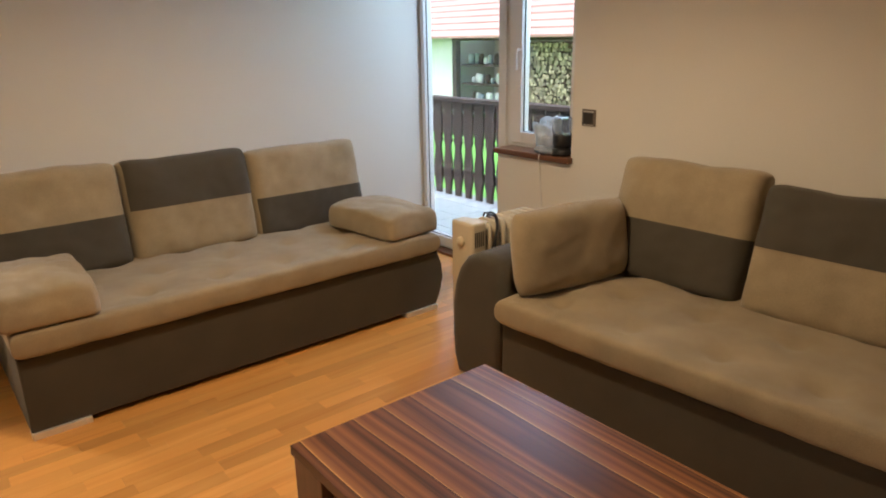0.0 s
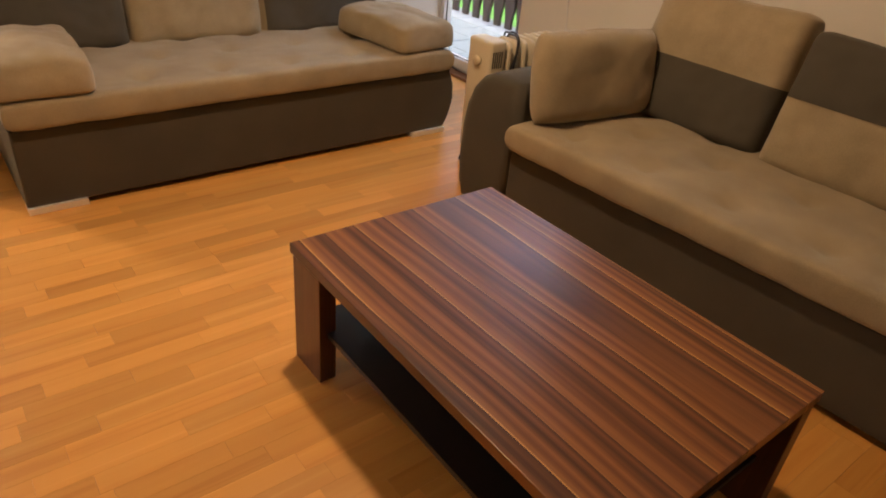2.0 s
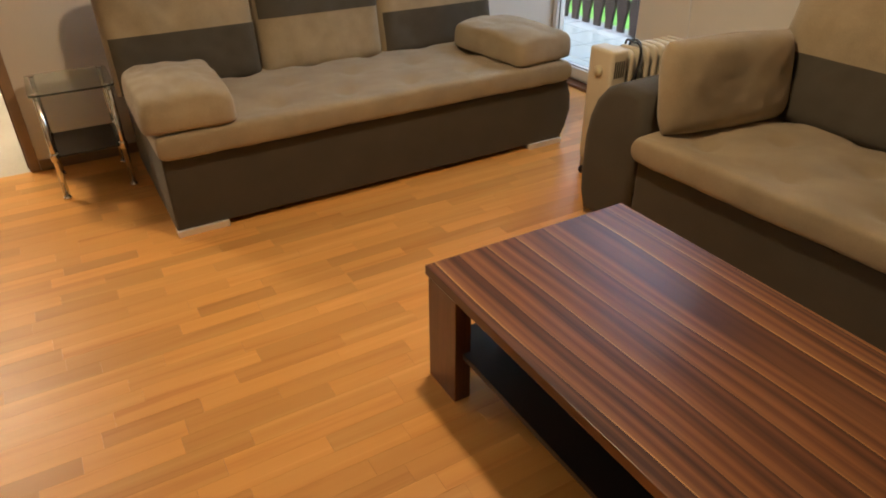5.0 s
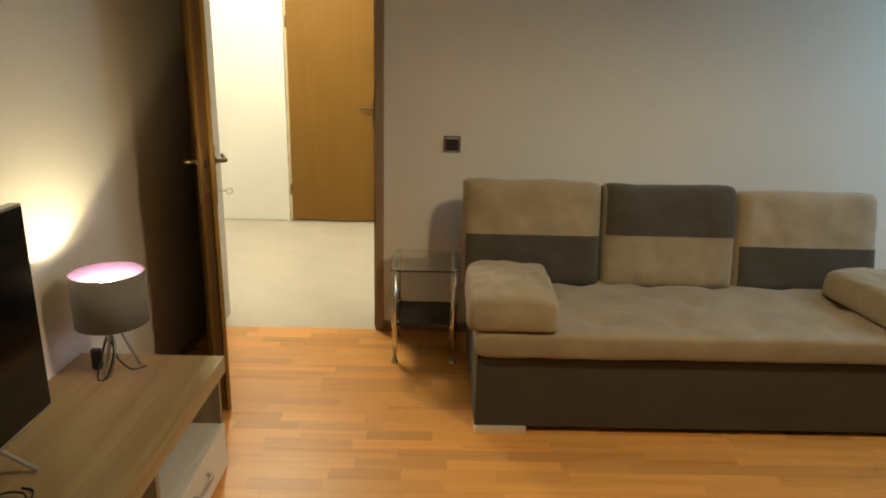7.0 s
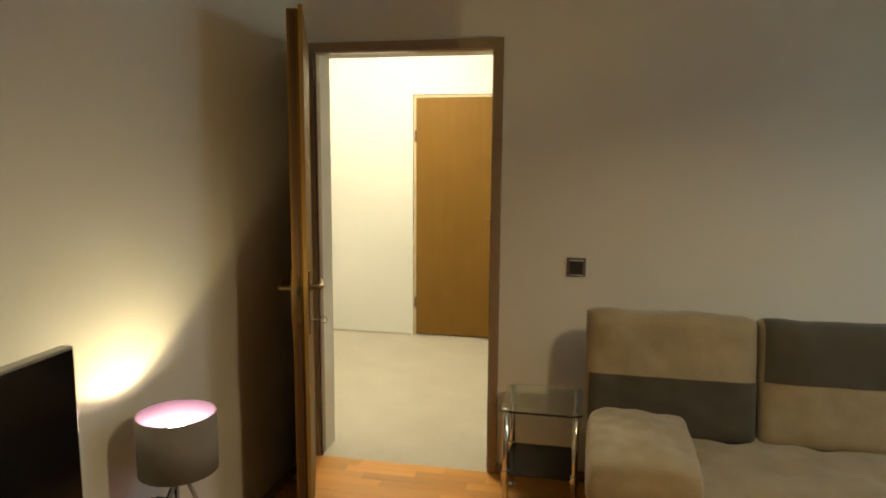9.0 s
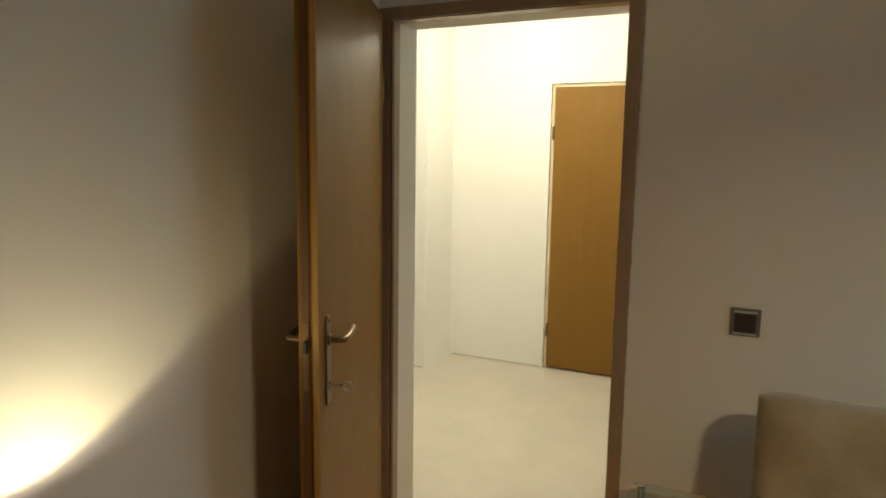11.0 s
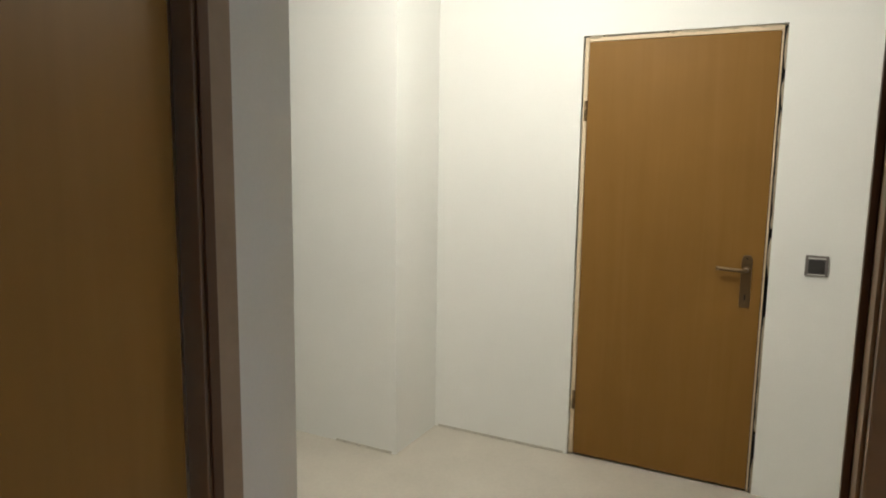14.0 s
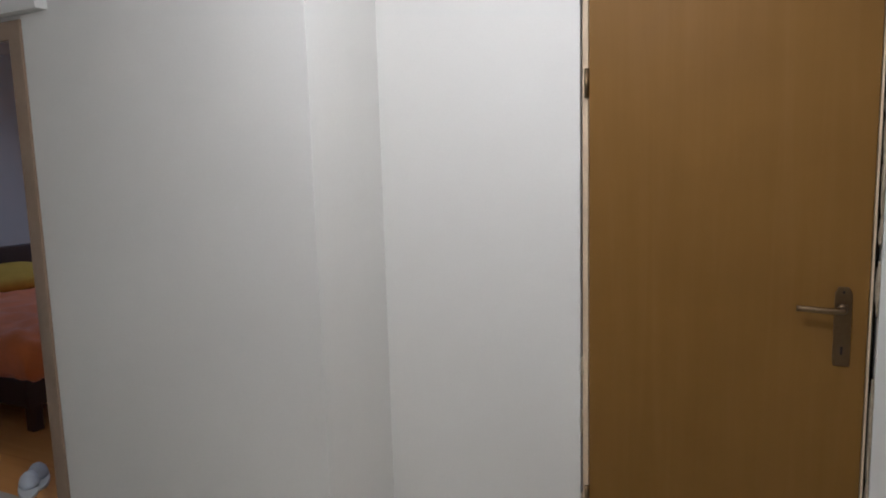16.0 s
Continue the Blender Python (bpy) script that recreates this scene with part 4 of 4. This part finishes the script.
def lump(parent, x, z, sx, sz, seed, material, name, y=0.02):
    bm = bmesh.new()
    bmesh.ops.create_icosphere(bm, subdivisions=2, radius=1)
    for v in bm.verts:
        k = 1 + 0.5 * noise.noise(v.co * 1.7 + Vector((seed, 0, 0)))
        v.co = Vector((x + v.co.x * sx * k, y + v.co.y * 0.016 * k, z + v.co.z * sz * k))
    part(name, bm, material, parent, "", True)


rnd = random.Random(5)
for i in range(9):
    lump(hd, HD0 + 0.03 + rnd.random() * 0.78, HDH - 0.006, 0.02 + 0.05 * rnd.random(), 0.009, i, FOAM, "foam_lump")
for i in range(24):
    lump(hd, HD1 - 0.004, 0.03 + rnd.random() * 1.9, 0.006, 0.03 + 0.07 * rnd.random(), 20 + i, FOAM, "foam_lump")
for i in range(8):
    lump(hd, HD0 + 0.003, 0.03 + rnd.random() ** 2 * 0.8, 0.008, 0.015 + 0.04 * rnd.random(), 40 + i, FOAM, "foam_lump")
switch("light_switch", "dark graphite light switch beside the closed hall door", (0.856, HY, 1.030), 0)
structure("plaster_edge", boxes((PX0 - 0.35, PX0 - 0.02, PY - 0.006, PY, -0.004, 0.008), (PX0 + 0.02, HD0 - 0.02, HY - 0.006, HY, -0.004, 0.008), r=0.002), plain("rough_plaster", (0.50, 0.46, 0.40), 0.9, var=0.25, big=25), "rough plaster edge along the floor", "trim")

# ---- stairwell behind the hall ----
structure("wall_stair_back", boxes((HE + 0.001, 2.999, 3.15, 3.30, -0.004, CZ)), HALLWALL, "pale stairwell wall behind the stair", "wall")
stw = thing("stair_parapet", "grey stair parapet with a sloping yellow edge", "parapet")
part("panel", prism([(HE + 0.004, -0.004), (2.18, -0.004), (HE + 0.004, 0.390)], "y", 3.05, 3.10, 0.002), GREYPAINT, stw)
part("yellow_edge", prism([(HE + 0.004, 0.3915), (2.18, -0.0025), (2.21, 0.010), (HE + 0.004, 0.421)], "y", 3.04, 3.105, 0.003), YELLOWPAINT, stw, "yellow painted edge strip")
structure("stair_ledge", boxes((HE + 0.002, 1.95, 3.108, 3.149, 0.325, 0.386), r=0.004), HALLWALL, "pale ledge in the stairwell", "ledge")
structure("wall_stair_pier", boxes((1.500, 1.9, 2.80, 2.96, -0.004, CZ)), HALLWALL, "white stairwell pier", "wall")
yb = thing("wall_fitting", "small yellow fitting on the stairwell wall", "fitting", (1.445, 3.15, 0.81))
part("plate", boxes((-0.05, 0.014, -0.02, -0.001, -0.036, 0.036), r=0.009, seg=3), YELLOWPAINT, yb)
# unidentified dark rounded object; intercom is a made-up name for it
df = thing("intercom", "unidentified dark rounded object on the stairwell pier", "intercom", (1.585, 2.80, 0.475))
part("housing", prism([(0.055, -0.11), (0.0, -0.085), (-0.035, -0.02), (-0.040, 0.04), (-0.020, 0.09), (0.055, 0.11)], "y", -0.045, -0.001, 0.012, 3), BLACKPLASTIC, df, "", True)


# ---- bedroom behind the hall ----
structure("floor_bedroom", boxes((-5.9, -2.25, PY + 0.0, 5.2, -0.16, -0.003)), LAMINATE_FAR, "orange-brown bedroom floor", "floor")
structure("wall_bedroom", boxes((-5.9, -2.0, 5.0, 5.2, -0.02, CZ), (-6.1, -5.9, PY, 5.2, -0.02, CZ), (-5.9, -3.6, PY, PY + 0.16, -0.02, CZ), (-2.25, -2.05, HY + 0.2, 5.0, -0.02, CZ)), HALLWALL, "pale bedroom wall", "wall")
structure("ceiling_bedroom", boxes((-6.1, -2.0, PY + 0.16, 5.2, CZ + 0.001, CZ + 0.15)), CEIL, "white bedroom ceiling", "ceiling")
bed = thing("bed", "dark wooden bed under an orange blanket", "bed")
part("frame", boxes((-5.15, -3.24, 2.45, 4.05, 0.14, 0.30), r=0.01), BEDWOOD, bed, "dark wooden bed frame")
part("headboard", boxes((-5.22, -5.16, 2.43, 4.07, 0.0, 0.85), r=0.01), BEDWOOD, bed)
for x, y in ((-5.1, 2.47), (-3.31, 2.47), (-5.1, 3.92), (-3.31, 3.92)):
    part("leg", boxes((x, x + 0.06, y, y + 0.06, 0, 0.14)), BEDWOOD, bed)
part("blanket", soft_slab(1.98, 1.66, 0.30, pose(-4.17, 3.25, 0.40, -90), 14, 0.35, nu=40, nv=40, wrinkle=0.05, pinch=0.0), ORANGE, bed, "rumpled orange blanket", True)
bp = thing("bed_pillow", "yellow pillow on the bed", "pillow", (-4.88, 3.42, 0.64))
part("cover", soft_slab(0.6, 0.42, 0.16, pose(0, 0, 0, -80, 0, 90), 4, 0.45, nu=20, nv=20), YELLOW, bp, "", True)


def slipper(x, y, rz):
    s = thing("slipper", "pale blue cloth slipper lying on the floor", "slipper", (x, y, 0), rz, "pair of slippers")
    o = [(0.045 * math.sin(a) * (1.0 + 0.15 * math.cos(a)), 0.13 * math.cos(a)) for a in [i * math.pi / 10 for i in range(20)]]
    part("sole", prism(o, "z", 0.0, 0.015, 0.004), WHITEPLASTIC, s, "white sole")
    bm = bmesh.new()
    bmesh.ops.create_uvsphere(bm, u_segments=16, v_segments=10, radius=1)
    for v in bm.verts:
        v.co = Vector((v.co.x * 0.044, 0.045 + v.co.y * 0.082, 0.015 + max(0.0, v.co.z) * 0.05))
    part("upper", bm, SLIPPER, s, "", True)


slipper(-2.65, 2.10, 60)
slipper(-2.60, 2.02, 55)

# ---- outside ----
structure("ground", boxes((-300, 400, -300, 300, -0.6, -0.45)), GRASSM, "green lawn beyond the terrace", "ground")
structure("terrace", boxes((4.061, 5.35, -6, 7, -0.449, -0.030)), plain("joint_mortar", (0.25, 0.25, 0.25), 0.9), "pale tiled terrace", "terrace")
TERR = bpy.data.objects["terrace"]
tile = bpy.data.meshes.new("paver")
bm = boxes((-0.147, 0.147, -0.147, 0.147, -0.028, -0.010), r=0.003, seg=1)
bm.to_mesh(tile)
bm.free()
tile.materials.append(PAVER)
for i in range(4):
    for j in range(20):
        o = new("paver", tile)
        o.location, o.parent = (4.22 + 0.30 * i, -1.8 + 0.30 * j, 0), TERR

fe = thing("fence", "dark brown wooden railing of shaped boards", "fence", (5.08, 0, -0.03))


def fence_board():
    """One board whose cut-outs form baluster shapes between neighbours."""
    slot = [(0.05, 0.026), (0.10, 0.028), (0.16, 0.020), (0.21, 0.011), (0.25, 0.010), (0.30, 0.019), (0.33, 0.012), (0.39, 0.018), (0.46, 0.028), (0.51, 0.027), (0.555, 0.013), (0.585, 0.020), (0.62, 0.011), (0.68, 0.007), (0.76, 0.007), (0.79, 0.013), (0.83, 0.014), (0.86, 0.006), (0.90, 0.004)]
    half = [(0.070 - 1.3 * g, z) for z, g in slot]
    o = half + [(-y, z) for y, z in half[::-1]]
    b = prism(o, "x", -0.012, 0.012)
    me = bpy.data.meshes.new("board")
    b.to_mesh(me)
    b.free()
    me.materials.append(FENCEWOOD)
    return me


bmesh_board = fence_board()
for j in range(41):
    o = new("board", bmesh_board)
    o.location, o.parent = (0, -1.6 + 0.140 * j, 0), fe
part("rail", boxes((0.0125, 0.05, -2, 4.2, 0.22, 0.29), r=0.003), FENCEWOOD, fe)
part("rail", boxes((0.0125, 0.05, -2, 4.2, 0.70, 0.77), r=0.003), FENCEWOOD, fe)
part("handrail", boxes((-0.045, 0.06, -2, 4.2, 0.902, 0.940), r=0.006), FENCEWOOD, fe)
for y in (-1.5, 0.35, 2.2, 4.05):
    part("post", boxes((0.052, 0.13, y, y + 0.08, 0.0, 0.90), r=0.004), FENCEWOOD, fe)

hs = thing("neighbour_shed", "white rendered outbuilding with a tiled roof and stacked firewood", "outbuilding", (0, 0, -0.45))
X = 12.0
part("wall", boxes((X, X + 4, 9.15, 14.0, 0, 1.86)), RENDERM, hs, "white rendered wall")
part("back_wall", boxes((X + 1.4, X + 4, 0.0, 9.148, 0, 1.86)), RENDERM, hs)
for y in (9.0, 7.25, 4.86, 3.2):
    part("post", boxes((X, X + 0.14, y, y + 0.14, 0, 1.80), r=0.005), TIMBER, hs, "dark timber post")
part("beam", boxes((X - 0.02, X + 0.18, 0.0, 9.148, 1.80, 1.96), r=0.005), TIMBER, hs, "dark timber eaves beam")
for z in (0.35, 0.78, 1.22):
    part("shelf", boxes((X + 0.15, X + 0.9, 7.40, 8.99, z, z + 0.05), r=0.003), TIMBER, hs, "dark timber shelf")
# roof of overlapping tile courses rising away
n_c = 16
for i in range(n_c):
    x0, z0 = X - 0.35 + 0.30 * i, 1.86 + 0.155 * i
    part("tile_course", prism([(x0, z0), (x0 + 0.36, z0 + 0.166), (x0 + 0.36, z0 + 0.200), (x0, z0 + 0.050)], "y", -2.0, 14.4), TILEM, hs)
logs = bmesh.new()
ends = bmesh.new()
lr = random.Random(9)
for row in range(19):
    for k in range(24):
        rad = 0.042 + 0.030 * lr.random()
        y, z = 5.06 + 0.089 * k + 0.045 * (row % 2) + 0.03 * lr.random(), 0.05 + 0.090 * row + 0.035 * lr.random()
        d, n, turn = 0.09 * lr.random(), lr.choice((3, 4, 4, 5, 7)), 6.3 * lr.random()
        edge = [(2 * math.pi * t / n + turn + 0.4 * lr.random(), rad * (0.75 + 0.5 * lr.random())) for t in range(n)]
        for bmm, xa, xb, q in ((logs, X + 0.205 + d, X + 0.6, 1.0), (ends, X + 0.20 + d, X + 0.2045 + d, 0.93)):
            lo = [bmm.verts.new((xa, y + r * q * math.cos(a), z + r * q * math.sin(a))) for a, r in edge]
            hi = [bmm.verts.new((xb, v.co.y, v.co.z)) for v in lo]
            for t in range(n):
                bmm.faces.new((lo[t], lo[(t + 1) % n], hi[(t + 1) % n], hi[t]))
            bmm.faces.new(lo[::-1])
part("log_stack", logs, LOGM, hs)["kind"] = "stuff"
part("tarpaulin", boxes(*[(X + 0.10 + 0.03 * (i % 2), X + 0.125 + 0.03 * (i % 2), 4.30 + 0.11 * i, 4.409 + 0.11 * i, 0.15, 1.79) for i in range(7)], r=0.006), plain("grey_sheet", (0.22, 0.27, 0.31), 0.5, var=0.2, big=3), hs, "grey-blue hanging tarpaulin")
part("log_ends", ends, LOGEND, hs)["kind"] = "stuff"
for z in (0.40, 0.83, 1.27):
    y = 7.44
    while y < 8.84:
        rad, tall = 0.055 + 0.045 * lr.random(), 0.12 + 0.14 * lr.random()
        part("pot", turned([(rad * 0.7, 0.0), (rad, tall * 0.3), (rad, tall * 0.8), (rad * 0.75, tall)], 12, at=(X + 0.30 + 0.1 * lr.random(), y + rad, z)), (RENDERM, PAVER, RENDERM, TIMBER)[lr.randrange(4)], hs, "", True)
        y += 2 * rad + 0.03

# ---- laminate strips of the floor ----
SW, GAPW = 0.0640, 0.0005
strip_meshes = {}


def strip_mesh(length):
    key = round(length, 3)
    if key not in strip_meshes:
        b = boxes((0, key - GAPW, 0, SW - GAPW, -0.007, 0.0))
        me = bpy.data.meshes.new("plank")
        b.to_mesh(me)
        b.free()
        me.materials.append(LAMINATE)
        strip_meshes[key] = me
    return strip_meshes[key]


fr = random.Random(3)
rest = bmesh.new()
lens = (0.26, 0.34, 0.42, 0.50)
count = 0
for r_ in range(int(5.2 / SW) + 1):
    y1 = -0.001 - SW * r_
    if y1 - SW < BACK:
        break
    x = LX + 0.002 - fr.random() * 0.3
    while x < 3.98:
        ln = lens[fr.randrange(4)]
        a, b2 = max(x, LX + 0.002), min(x + ln, 3.88)
        if b2 - a > 0.05:
            near = 0.35 < a < 2.85 and -3.3 < y1 < -0.9 and ln == b2 - a + 0 * ln
            if near and count < 300:
                o = new("plank", strip_mesh(ln))
                o.location, o.parent = (a, y1 - SW, 0), FLOOR
                count += 1
            else:
                add_box(rest, a, b2 - GAPW, y1 - SW, y1 - GAPW, -0.007, 0.0)
        x += ln
o = part("planks", rest, LAMINATE_FAR, FLOOR)
o["kind"] = "stuff"
